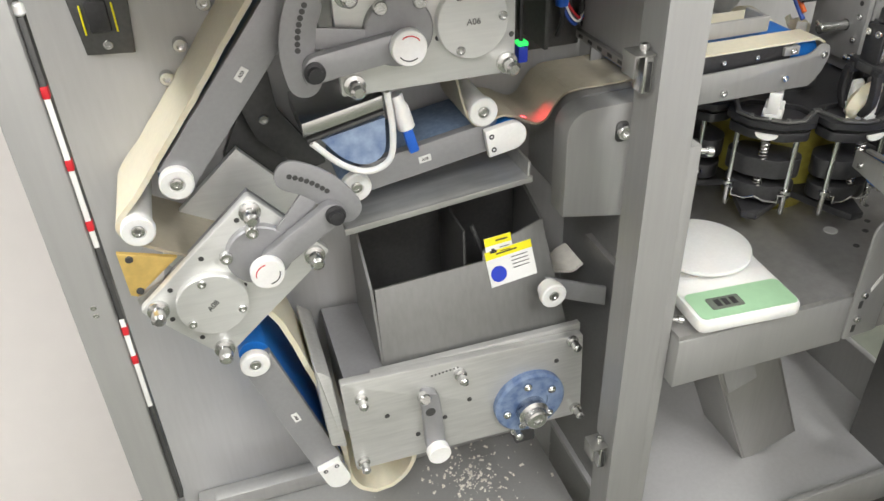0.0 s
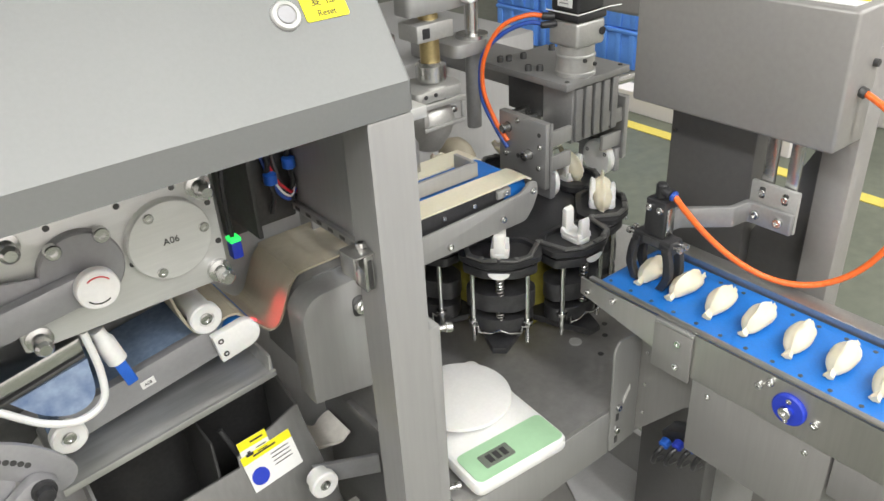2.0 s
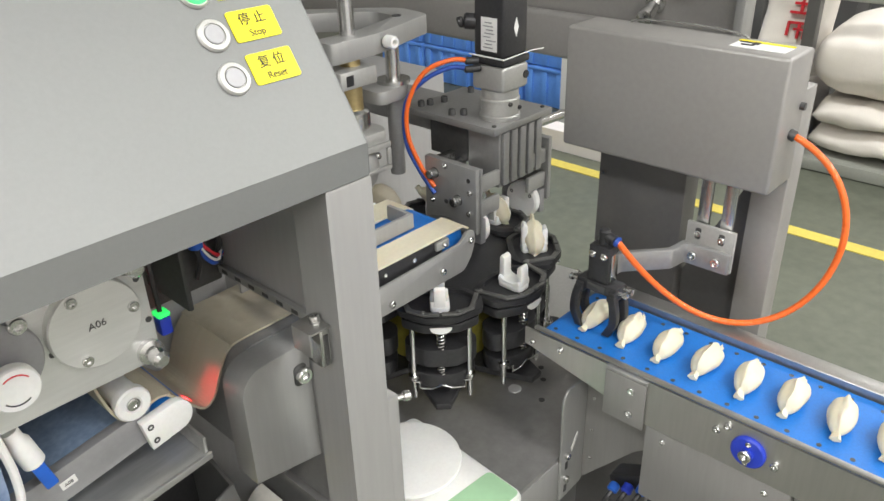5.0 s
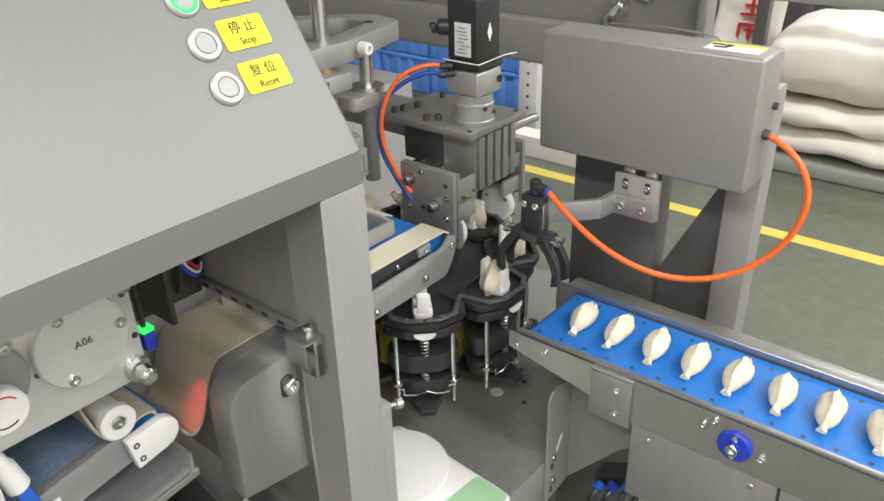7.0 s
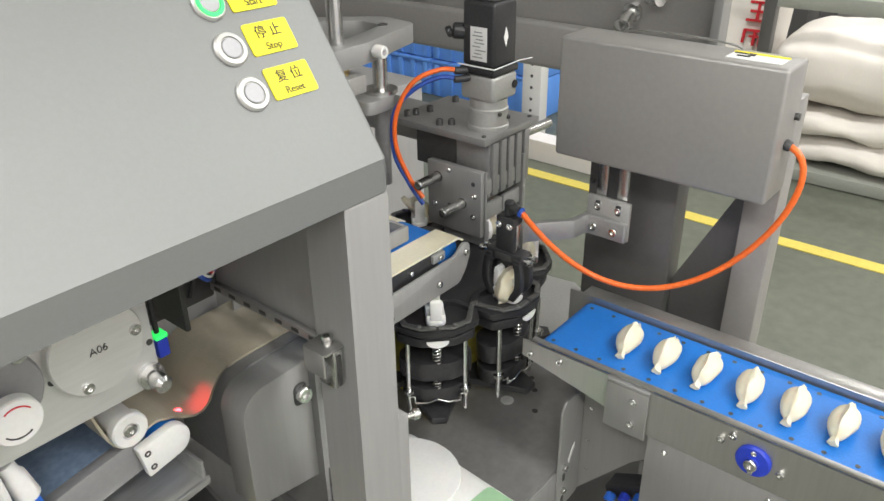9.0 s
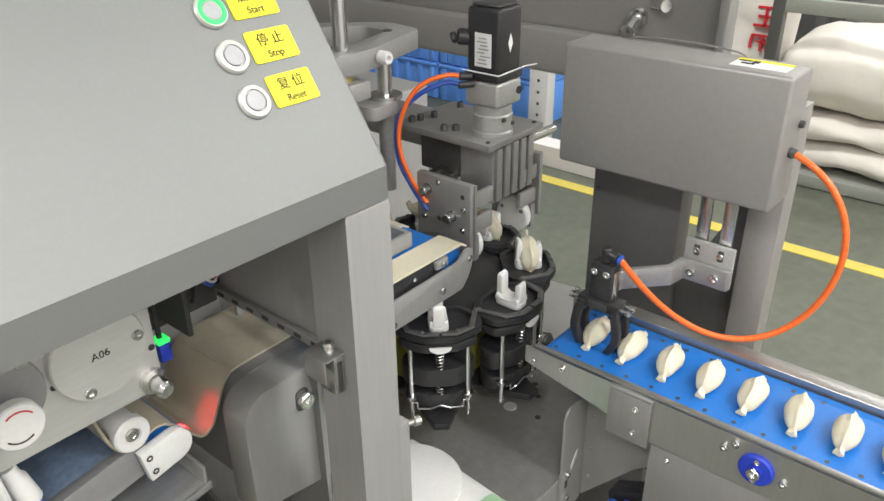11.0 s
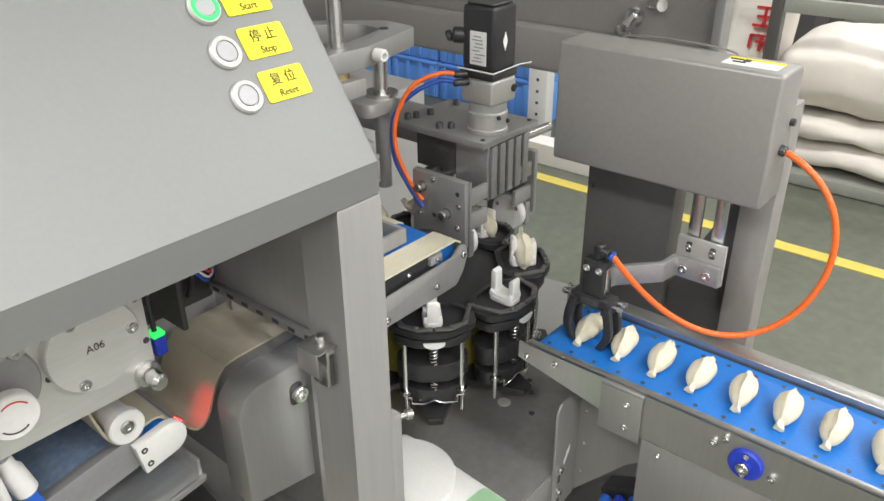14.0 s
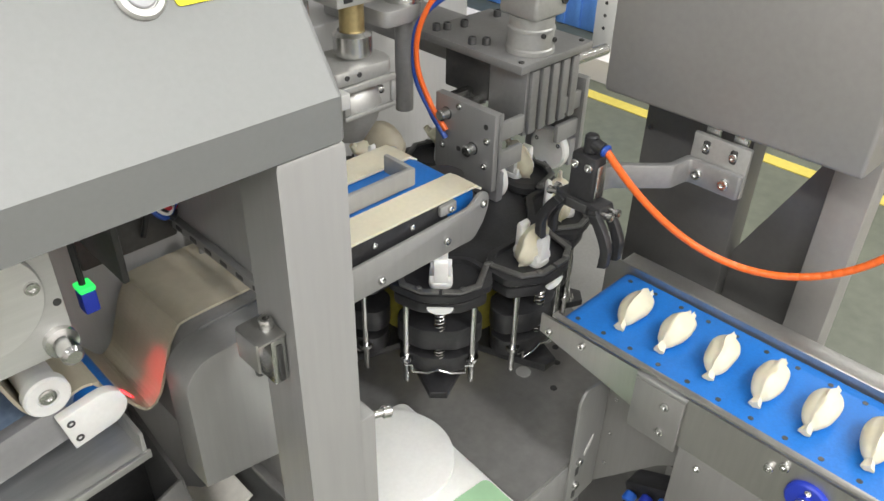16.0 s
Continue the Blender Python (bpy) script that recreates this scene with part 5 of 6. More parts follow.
def jaw(side):
    """One sliding press jaw, drawn where it stands open; side -1 faces the cabinet."""
    j = thing("press_jaw", "grey sliding press jaw plate with bores", "press jaw", (0, 0, 0), "press jaws")
    s = side

    def X(a, b):
        return (min(s * a, s * b), max(s * a, s * b))
    bm = bmesh.new()
    x0, x1 = X(0.090, 0.104)
    box(bm, x0, x1, -0.036, 0.078, -0.045, 0.072, 0.002)
    pl = part("plate", bm, M_CAB, j)
    bm = bmesh.new()
    box(bm, *X(0.0895, 0.096), -0.0385, -0.0365, -0.045, 0.072, 0.0008)
    part("edge_strip", bm, M_FRAME, j)
    for y, z, r in ((0.003, 0.010, 0.0095), (0.055, 0.046, 0.0095), (0.03, 0.0, 0.004), (-0.02, 0.05, 0.004)):
        bm = bmesh.new()
        rod(bm, (s * 0.1035, y, z), (s * 0.1045, y, z), r, 18)
        part("bore", bm, M_DARK, pl)
    for y, z in ((-0.022, -0.008), (0.03, 0.064), (0.06, -0.004), (-0.024, 0.03)):
        bolt(j, (s * 0.104, y, z), (s, 0, 0), 0.0048, 0.004)
    bm = bmesh.new()
    x0, x1 = X(0.040, 0.0895)
    box(bm, x0, x1, -0.034, -0.026, 0.027, 0.054, 0.002)
    part("side_cheek", bm, M_CAB, j)
    bm = bmesh.new()
    box(bm, x0, x1, -0.034, -0.026, -0.018, 0.010, 0.002)
    part("side_cheek", bm, M_CAB, j)
    bm = bmesh.new()
    x0, x1 = X(0.076, 0.0895)
    box(bm, x0, x1, -0.034, 0.055, -0.068, -0.0225, 0.002)
    part("lower_plate", bm, M_BAR, j)
    bm = bmesh.new()
    lathe(bm, [(0.034, 0), (0.034, 0.010), (0.031, 0.013), (0.012, 0.014), (0, 0.010)], (s * 0.0755, 0.0, -0.046), (-s, 0, 0), 36)
    part("die", bm, M_WHITE, j, "round white nylon die")
    for a in (30, 150, 270):
        bolt(j, (s * 0.0635, 0.024 * math.cos(radians(a)), -0.046 + 0.024 * math.sin(radians(a))), (-s, 0, 0), 0.0035, 0.002, M_DARK)
    for z in (-0.012, 0.052):
        bm = bmesh.new()
        box(bm, *X(0.044, 0.0895), 0.060, 0.074, z, z + 0.014, 0.002)
        part("slide_bar", bm, M_BRIGHT, j)
    return j


JAWS = [jaw(-1), jaw(1)]
RODS = thing("guide_rods", "polished guide rods through the press jaws", "guide rods", (PX, PY, 1.1))
for y, z in ((PY + 0.055, 1.098), (PY + 0.003, 1.062)):
    for s in (-1, 1):
        bm = bmesh.new()
        rod(bm, (PX + s * 0.030, y, z), (PX + s * (0.1042 if s > 0 else 0.119), y, z), 0.0085, 18, 0.002)
        part("rod", bm, M_BRIGHT, RODS)

bm = bmesh.new()
rod(bm, (1.2005, 1.004, 1.150), (1.288, 1.004, 1.147), 0.0085, 18, 0.002)
part("rod", bm, M_BRIGHT, RODS)

# red and blue air hoses looping beside the press head
for name, mt, dy, r in (("orange", M_ORANGE, 0.0, 0.0039), ("blue", M_HOSEBLUE, 0.012, 0.0039)):
    bm = bmesh.new()
    pts = [(1.086 - dy * 0.5, 1.046, 1.277 - dy), (1.058, 1.068, 1.281 - dy), (1.026, 1.098, 1.262 - dy), (1.006, 1.117 + dy * 0.4, 1.212), (1.004, 1.118 + dy * 0.4, 1.158 - dy), (1.012, 1.10, 1.108 - dy), (1.017, 1.085, 1.085 - dy), (1.019, 1.075, 1.073 - dy)]
    tube(bm, curve_pts(pts, 8), r, 10)
    single("air_hose", bm, mt, f"{name} air hose looping beside the press head", "hose", "air hoses")
bm = bmesh.new()
rod(bm, (1.076, 1.054, 1.278), (1.094, 1.040, 1.277), 0.0062, 14, 0.002)
rod(bm, (1.072, 1.052, 1.265), (1.094, 1.036, 1.266), 0.0058, 14, 0.002)
tagged(link("hose_fitting", bm, M_BLACK), "black push-in hose fitting on the gearbox", "fitting")

# dough roll waiting behind the feed belt
bm = bmesh.new()
bmesh.ops.create_uvsphere(bm, u_segments=24, v_segments=14, radius=0.030)
for v in bm.verts:
    v.co = Vector((v.co.x * 0.8 + 0.985, v.co.y * 1.5 + 1.175, v.co.z + 1.03)) + Vector((1, 0, 1)) * noise.noise(v.co * 60) * 0.002
single("brown_roller", bm, M_SHEETDOUGH, "tan rounded roller behind the feed belt", "roller")

# ---- output conveyor ----
CX0, CX1, CY0, CY1 = 0.898, 1.045, 0.775, -1.1


def output_conveyor():
    t = thing("output_conveyor", "stainless output conveyor with perforated blue belt", "conveyor", (0.97, 0.3, 0.0))
    bm = bmesh.new()
    prism(bm, [(CY1, 0.909), (CY1, 0.981), (0.788, 0.976), (0.788, 0.950), (0.66, 0.925), (0.60, 0.909)], "x", CX0, CX0 + 0.003, 0.0)
    box(bm, CX0, CX0 + 0.008, CY1, CY0 - 0.002, 0.9795, 0.9835, 0.001)
    part("near_rail", bm, M_SHEET, t)
    bm = bmesh.new()
    box(bm, CX1, CX1 + 0.003, CY1, 0.80, 0.909, 0.9865, 0.0)
    box(bm, CX1 + 0.003, CX1 + 0.030, CY1, 0.78, 0.9825, 0.9855, 0.001)
    part("far_rail", bm, M_SHEET, t)
    bm = bmesh.new()
    prism(bm, poly_round([(CY1 + 0.01, 0.935), (0.772, 0.935), (0.772, 0.977), (CY1 + 0.01, 0.977)], 0.018, 6), "x", CX0 + 0.0085, CX1 - 0.004, 0.0)
    b = part("belt", bm, M_BELT, t, "blue belt with rows of small holes")
    for k in range(16):
        for x in (0.921, 1.028):
            bm = bmesh.new()
            y = 0.752 - 0.0362 * k
            rod(bm, (x, y, 0.9765), (x, y, 0.9775), 0.003, 10)
            part("belt_hole", bm, M_DARK, b)
    for y, z, r in ((0.726, 0.965, 0.0042), (0.773, 0.958, 0.0042), (0.484, 0.967, 0.005), (0.497, 0.955, 0.005), (0.424, 0.940, 0.005)):
        bolt(t, (CX0, y, z), (-1, 0, 0), r, 0.005)
    bm = bmesh.new()
    box(bm, CX0 - 0.005, CX0 - 0.0005, 0.592, 0.652, 0.900, 0.972, 0.0015)
    k = part("clamp_plate", bm, M_COVER, t)
    bm = bmesh.new()
    box(bm, CX0 - 0.0045, CX0 + 0.006, 0.5915, 0.6525, 0.9725, 0.9765, 0.001)
    part("fold", bm, M_CAB, k)
    for z in (0.955, 0.918):
        bolt(k, (CX0 - 0.005, 0.612, z), (-1, 0, 0), 0.005, 0.003)
    bm = bmesh.new()
    lathe(bm, [(0.021, 0), (0.021, 0.004), (0.019, 0.006), (0.008, 0.006), (0.008, 0.010), (0, 0.010)], (CX0, 0.456, 0.944), (-1, 0, 0), 36)
    f = part("bearing_cover", bm, M_KNOB, t, "round dark blue bearing cover")
    bolt(f, (CX0 - 0.009, 0.456, 0.944), (-1, 0, 0), 0.008, 0.006)
    for dz in (-0.014, 0.014):
        bolt(f, (CX0 - 0.006, 0.456, 0.944 + dz), (-1, 0, 0), 0.0035, 0.002)
    # motor cover under the rail
    bm = bmesh.new()
    box(bm, 0.903, 1.03, 0.400, 0.592, 0.780, 0.9045, 0.004)
    c = part("motor_cover", bm, M_COVER, t, "plain stainless motor cover")
    for y in (0.565, 0.43):
        bolt(c, (0.903, y, 0.89), (-1, 0, 0), 0.004, 0.003)
    bm = bmesh.new()
    box(bm, 0.903, 1.03, CY1, 0.398, 0.845, 0.9045, 0.004)
    part("lower_cover", bm, M_COVER, t)
    # angle bracket to the machine table
    bm = bmesh.new()
    prism(bm, poly_round([(0.893, 0.690), (0.893, 0.885), (0.903, 0.899), (0.9535, 0.893), (0.9535, 0.694)], 0.006), "y", 0.712, 0.716, 0.0008)
    g = part("bracket_flange", bm, M_CAB, t, "bent stainless bracket flange with bolts")
    # Same bent sheet as the flange; the darker material stands in for its shading.
    bm = bmesh.new()
    prism(bm, poly_round([(0.716, 0.694), (0.716, 0.893), (0.575, 0.905), (0.575, 0.842), (0.628, 0.800)], 0.008), "x", 0.954, 0.958, 0.0)
    w = part("bracket_web", bm, M_COVER, g)
    for z in (0.86, 0.80, 0.745):
        bolt(w, (0.954, 0.700, z), (-1, 0, 0), 0.0028, 0.0015)
    # Added dark sheet that closes the opening behind the bracket, hiding the floor.
    bm = bmesh.new()
    box(bm, CX1 - 0.020, CX1 - 0.016, 0.56, 0.735, 0.79, 0.930, 0.0)
    part("dark_backing", bm, M_DARK, t)
    bm = bmesh.new()
    box(bm, 0.9585, CX1 - 0.0205, 0.60, 0.716, 0.806, 0.810, 0.0)
    part("cross_plate", bm, M_DARK, t)
    for z in (0.773, 0.728):
        bolt(g, (0.908, 0.712, z), (0, -1, 0), 0.0055, 0.005)
        bm = bmesh.new()
        box(bm, 0.9045, 0.9105, 0.7108, 0.7118, z - 0.025, z - 0.012, 0.0)
        part("slot", bm, M_DARK, g)
    bm = bmesh.new()
    prism(bm, [(0.919, 0.775), (0.933, 0.797), (0.932, 0.806), (0.926, 0.798), (0.917, 0.783)], "y", 0.7108, 0.7116, 0)
    part("paper_scrap", bm, M_PAPER, g)
    # legs
    for y in (0.02, -0.9):
        for x in (0.94, 1.02):
            bm = bmesh.new()
            box(bm, x - 0.018, x + 0.018, y - 0.018, y + 0.018, 0.0, 0.844, 0.003)
            part("leg", bm, M_CAB, t)
    return t


CONV = output_conveyor()

# black valve cluster hanging under the motor cover
t = thing("valve_block", "black valve block with blue push-in fittings", "valve", (0.98, 0.62, 0.75))
bm = bmesh.new()
prism(bm, poly_round([(0.585, 0.762), (0.675, 0.715), (0.668, 0.690), (0.578, 0.735)], 0.006), "x", 0.972, 1.004, 0.002)
part("block", bm, M_BLACK, t)
for i in range(4):
    bm = bmesh.new()
    y, z = 0.590 + 0.023 * i, 0.742 - 0.012 * i
    lathe(bm, [(0.006, 0), (0.0085, 0.002), (0.0085, 0.013), (0.006, 0.015)], (0.970, y, z), (-0.9, 0, -0.4), 14)
    f = part("fitting", bm, M_BLUE if i % 2 else M_KNOB, t, "dark blue push-in fitting")
    bm = bmesh.new()
    tube(bm, curve_pts([(0.960, y, z - 0.006), (0.948, y + 0.004, z - 0.018), (0.955, y + 0.012, z - 0.045), (0.985, y + 0.016, z - 0.060)], 5), 0.0042, 8)
    part("hose", bm, M_BLACK, f)
bm = bmesh.new()
box(bm, 1.005, 1.012, 0.57, 0.62, 0.70, 0.800, 0.001)
part("hanger", bm, M_DARK, t)
bm = bmesh.new()
box(bm, 1.30, 1.52, 0.48, 0.78, 0.0, 0.62, 0.012)
single("white_crate", bm, M_PAPER, "plain white plastic tub standing on the floor", "tub")


# ---- control box on its column ----
def control_box():
    t = thing("pick_unit_box", "grey steel drive box on a dark column", "drive box", (1.12, 0.71, 0))
    x0, x1, y0, y1, z0, z1 = 1.085, 1.160, 0.553, 0.868, 1.180, 1.352
    bm = bmesh.new()
    box(bm, x0, x1, y0, y1, z0, z1 + 0.004, 0.005, None, 3)
    lid = part("housing", bm, M_GREYMACHINE, t, "bent grey sheet housing")
    m = pose(1.12, 0.605, z1 + 0.0046, 0, 0, 90)
    bm = bmesh.new()
    box(bm, -0.036, 0.034, -0.018, 0.018, -0.0004, 0.0004, 0, m)
    k = part("warning_sticker", bm, M_PAPER, lid, "white sticker with green edge")
    bars(k, "print", m @ pose(0, 0, 0.0008), ((0.005, -0.012, 0.008, 0.010), (0.015, -0.010, 0.016, 0.003), (0.008, 0.002, 0.016, 0.004)))
    bars(k, "green_edge", m @ pose(0, 0, 0.0008), ((-0.036, -0.018, 0.07, 0.006),), M_YELLOW)
    # Low thin bright arc along the top of the housing.
    bm = bmesh.new()
    pts = [(0.72 + 0.085 * math.cos(radians(a)), 1.353 + 0.008 * math.sin(radians(a))) for a in range(0, 181, 12)]
    tube(bm, [(1.15, y, z + 0.004) for y, z in pts], 0.0016, 6)
    part("wire_arc", bm, M_BRIGHT, lid)
    bm = bmesh.new()
    rod(bm, (1.145, y0 + 0.001, 1.285), (1.145, y0 - 0.006, 1.285), 0.005, 12)
    part("gland", bm, M_DARK, t)
    bm = bmesh.new()
    rod(bm, (1.124, y0 + 0.001, 1.254), (1.124, y0 - 0.008, 1.2515), 0.0072, 14, 0.001)
    part("hose_fitting", bm, M_DARK, t)
    bm = bmesh.new()
    box(bm, 1.162, 1.205, 0.698, 0.846, 0.0, 1.30, 0.002)
    c = part("column", bm, M_DARKCOL, t, "dark grey column")
    bm = bmesh.new()
    rod(bm, (1.161, 0.836, 1.118), (1.157, 0.836, 1.118), 0.003, 12)
    part("column_screw", bm, M_BRIGHT, c)
    bm = bmesh.new()
    box(bm, 1.162, 1.205, 0.556, 0.602, 0.0, 1.30, 0.002)
    part("post", bm, M_GREYMACHINE, t)
    bm = bmesh.new()
    prism(bm, [(0.603, 1.175), (0.603, 0.90), (0.697, 0.90), (0.697, 0.98)], "x", 1.185, 1.190, 0)
    part("web", bm, M_DARKCOL, t)
    return t


control_box()

# ---- pneumatic clutter inside the cabinet ----
t = thing("air_manifold", "air manifold with blue fittings and wires on a dark block enlarged as shade", "manifold", (0.55, 1.09, 1.25))
# Block enlarged and kept dark to put shade over the chamber's back corner.
bm = bmesh.new()
box(bm, 0.50, 0.608, 1.082, 1.0995, 1.075, 1.32, 0.003)
part("block", bm, M_DARK, t)
for x, z in ((0.566, 1.200), (0.598, 1.212), (0.600, 1.165), (0.569, 1.150)):
    bm = bmesh.new()
    lathe(bm, [(0.006, 0), (0.0095, 0.002), (0.0095, 0.016), (0.006, 0.018)], (x, 1.066, z - 0.009), (0, 0, 1), 16)
    f = part("fitting", bm, M_BLUE, t, "blue push-in fitting")
    bm = bmesh.new()
    tube(bm, curve_pts([(x, 1.066, z - 0.008), (x + 0.003, 1.068, z - 0.03), (x - 0.002, 1.074, z - 0.055)], 5), 0.004, 8)
    part("hose", bm, M_BLACK, f)
for mt, r, pts in ((M_RED, 0.0026, [(0.572, 1.075, 1.17), (0.578, 1.066, 1.145), (0.592, 1.062, 1.125), (0.606, 1.07, 1.118)]),
                   (M_HOSEBLUE, 0.0030, [(0.564, 1.075, 1.18), (0.574, 1.066, 1.135), (0.588, 1.060, 1.115), (0.606, 1.07, 1.122)]),
                   (M_BLACK, 0.0036, [(0.58, 1.075, 1.18), (0.582, 1.066, 1.14), (0.595, 1.062, 1.112), (0.606, 1.075, 1.11)]),
                   (M_PAPER, 0.0018, [(0.568, 1.075, 1.165), (0.580, 1.060, 1.13), (0.594, 1.060, 1.118), (0.606, 1.07, 1.128)])):
    bm = bmesh.new()
    tube(bm, curve_pts(pts, 6), r, 8)
    part("wire", bm, mt, t)
bm = bmesh.new()
box(bm, 0.505, 0.512, 0.985, 1.098, 1.11, 1.34, 0.002)
part("bracket", bm, M_DARK, t)


# ---- dumplings ----
def dumpling_mesh(seed):
    """A round belly with a flat flared foot at one end, a thin tip at the other and a low pinched crest."""
    rng = random.Random(seed)
    bm = bmesh.new()
    loops, n, k = [], 40, 32
    ph, lean = rng.uniform(0, 6), rng.uniform(-0.3, 0.3)
    ear = rng.uniform(0.62, 0.74)
    for i in range(n + 1):
        s = -1 + 2 * i / n
        e = math.sqrt(max(0.0, 1 - (abs(s) / 0.74) ** 2.0))
        foot = max(0.0, (-s - 0.70) / 0.30)
        tip = max(0.0, (s - 0.70) / 0.30)
        ry = 0.0040 + 0.0122 * e + 0.0024 * foot - 0.0012 * tip
        rz = 0.0040 + 0.0095 * e - 0.0012 * foot
        mid = rz + 0.0012 * (1 - e) + 0.003 * tip
        crest = 0.0032 + 0.0022 * (1 - abs(s)) + 0.0035 * math.exp(-((s - ear) / 0.10) ** 2)
        loop = []
        for j in range(k):
            a = 2 * math.pi * j / k
            d = (a - math.pi / 2 - lean * 0.4) / radians(11)
            pinch = math.exp(-d * d)
            z = mid + rz * math.sin(a) + crest * pinch
            y = ry * math.cos(a) + (0.0013 * math.sin(7 * s + ph) + 0.004 * lean * s) * pinch - 0.004 * lean * tip
            x = 0.0395 * s + 0.0006 * math.sin(5 * a + ph) * (abs(s) > 0.97)
            w = 0.0009 * noise.noise(Vector((x * 60 + seed, y * 60, z * 60)))
            loop.append(bm.verts.new((x, y + w, max(0.0003, z + w))))
        loops.append(loop)
    quads(bm, loops)
    bm.faces.new(list(reversed(loops[0])))
    bm.faces.new(loops[-1])
    ob = link("dumpling", bm, M_DOUGH, 60)
    me = ob.data
    bpy.data.objects.remove(ob)
    return me


DUMPLING_MESHES = [dumpling_mesh(s) for s in range(5)]
DUMPLINGS = []
for n in range(-14, 16):
    ob = new("dumpling", DUMPLING_MESHES[n % 5])
    tagged(ob, "raw cream dumpling with a pinched crest", "dumpling", "dumplings on the line")
    DUMPLINGS.append((n, ob))


# ---- pick-up arm with gripper; its own space starts at the hose joint ----
def pick_arm():
    t = thing("pick_robot", "aluminium pick-up arm with black claw gripper", "gripper arm", (0, 0, 0))

    def P(name, bm, material, label="", parent=t):
        return part(name, bm, material, parent, label)
    bm = bmesh.new()
    rod(bm, (0, 0.010, -0.012), (0, 0.010, 0.010), 0.008, 16, 0.002)
    rod(bm, (0, 0.012, 0.002), (0, -0.006, -0.002), 0.0072, 16, 0.001)
    P("elbow", bm, M_BLACK)
    bm = bmesh.new()
    rod(bm, (0, -0.0065, -0.002), (0, -0.0125, -0.004), 0.0075, 18, 0.002)
    P("hose_collar", bm, M_HOSEBLUE, "blue push-in collar")
    bm = bmesh.new()
    box(bm, -0.011, 0.011, -0.006, 0.026, -0.066, -0.012, 0.002)
    body = P("gripper_body", bm, M_BLACK, "black gripper body")
    bm = bmesh.new()
    box(bm, -0.007, 0.009, -0.0085, -0.0063, -0.064, -0.022, 0.001)
    P("side_strip", bm, M_BRIGHT, "", body)
    for y in (0.001, 0.019):
        bolt(body, (-0.011, y, -0.024), (-1, 0, 0), 0.0052, 0.004)
    bm = bmesh.new()
    box(bm, -0.013, 0.013, -0.021, 0.041, -0.082, -0.0665, 0.002)
    P("jaw_block", bm, M_BLACK)
    bm = bmesh.new()
    box(bm, -0.0142, -0.0133, -0.004, 0.024, -0.080, -0.069, 0.0008)
    P("jaw_cover", bm, M_DARK)
    for y, w in ((-0.021, -1), (0.041, 1)):
        for x in (-0.007, 0.006):
            bm = bmesh.new()
            rod(bm, (x, y - w * 0.002, -0.074), (x, y + w * 0.012, -0.074), 0.0028, 10)
            lathe(bm, [(0.0048, 0), (0.0048, 0.005), (0.0025, 0.005), (0, 0.004)], (x, y + w * 0.009, -0.074), (0, w, 0), 12)
            P("set_screw", bm, M_BRIGHT)
    fingers = []
    for w in (-1, 1):
        bm = bmesh.new()
        for x in (-0.0175, 0.006):
            arc = curve_pts([(w * 0.004, 0.0, 0), (w * 0.009, -0.018, 0), (w * 0.011, -0.040, 0), (w * 0.006, -0.054, 0), (w * 0.001, -0.064, 0)], 5)
            out = [(p.x + w * 0.0062, p.y) for p in arc] + [(p.x - w * 0.0055, p.y) for p in reversed(arc)]
            prism(bm, out, "x", x, x + 0.010, 0.0012)
        box(bm, -0.0165, 0.0175, w * 0.004 - 0.006, w * 0.004 + 0.006, -0.010, 0.006, 0.002)
        f = P("claw", bm, M_BLACK, "black two-tined claw")
        fingers.append((w, f))
    bm = bmesh.new()
    path = [(0.0115, 0.012), (0.040, 0.010), (0.092, -0.038), (0.127, -0.042), (0.127, -0.114)]
    off = [(0.0115, 0.003), (0.036, 0.001), (0.088, -0.047), (0.118, -0.051), (0.118, -0.114)]
    prism(bm, poly_round(path + off[::-1], 0.004, 3), "z", -0.068, -0.038, 0.0015)
    P("arm", bm, M_FRAME, "bent aluminium arm")
    bm = bmesh.new()
    box(bm, 0.1275, 0.1345, -0.114, -0.044, -0.070, -0.008, 0.0015)
    pl = P("slide_plate", bm, M_CAST, "aluminium slide plate with slots")
    for y in (-0.062, -0.096):
        bm = bmesh.new()
        box(bm, 0.1265, 0.1278, y - 0.004, y + 0.004, -0.030, -0.014, 0.002)
        P("slot", bm, M_DARK, "", pl)
        bolt(pl, (0.1265, y, -0.022), (-1, 0, 0), 0.0048, 0.003)
        bolt(pl, (0.118, y, -0.053), (-1, 0, 0), 0.0065, 0.005)
        bm = bmesh.new()
        box(bm, 0.1352, 0.142, y - 0.0085, y + 0.0085, -0.012, 0.165, 0.001)
        P("rail", bm, M_BRIGHT, "steel slide rail")
    return t, fingers


ARM, FINGERS = pick_arm()

# ---- orange hose of the gripper, in short stiff links ----
HOSE = thing("gripper_air_hose", "bright orange air hose of the gripper", "hose", (0, 0, 0))
HOSE_N, HOSE_R = 50, 0.0043
HOSE_END = Vector((1.124, 0.546, 1.252))
HOSE_LONG = 0.56
HOSE_KNOWN = {}


def bezier(a, b, c, d, n):
    return [a * (1 - u) ** 3 + b * 3 * u * (1 - u) ** 2 + c * 3 * u * u * (1 - u) + d * u ** 3 for u in (i / n for i in range(n + 1))]


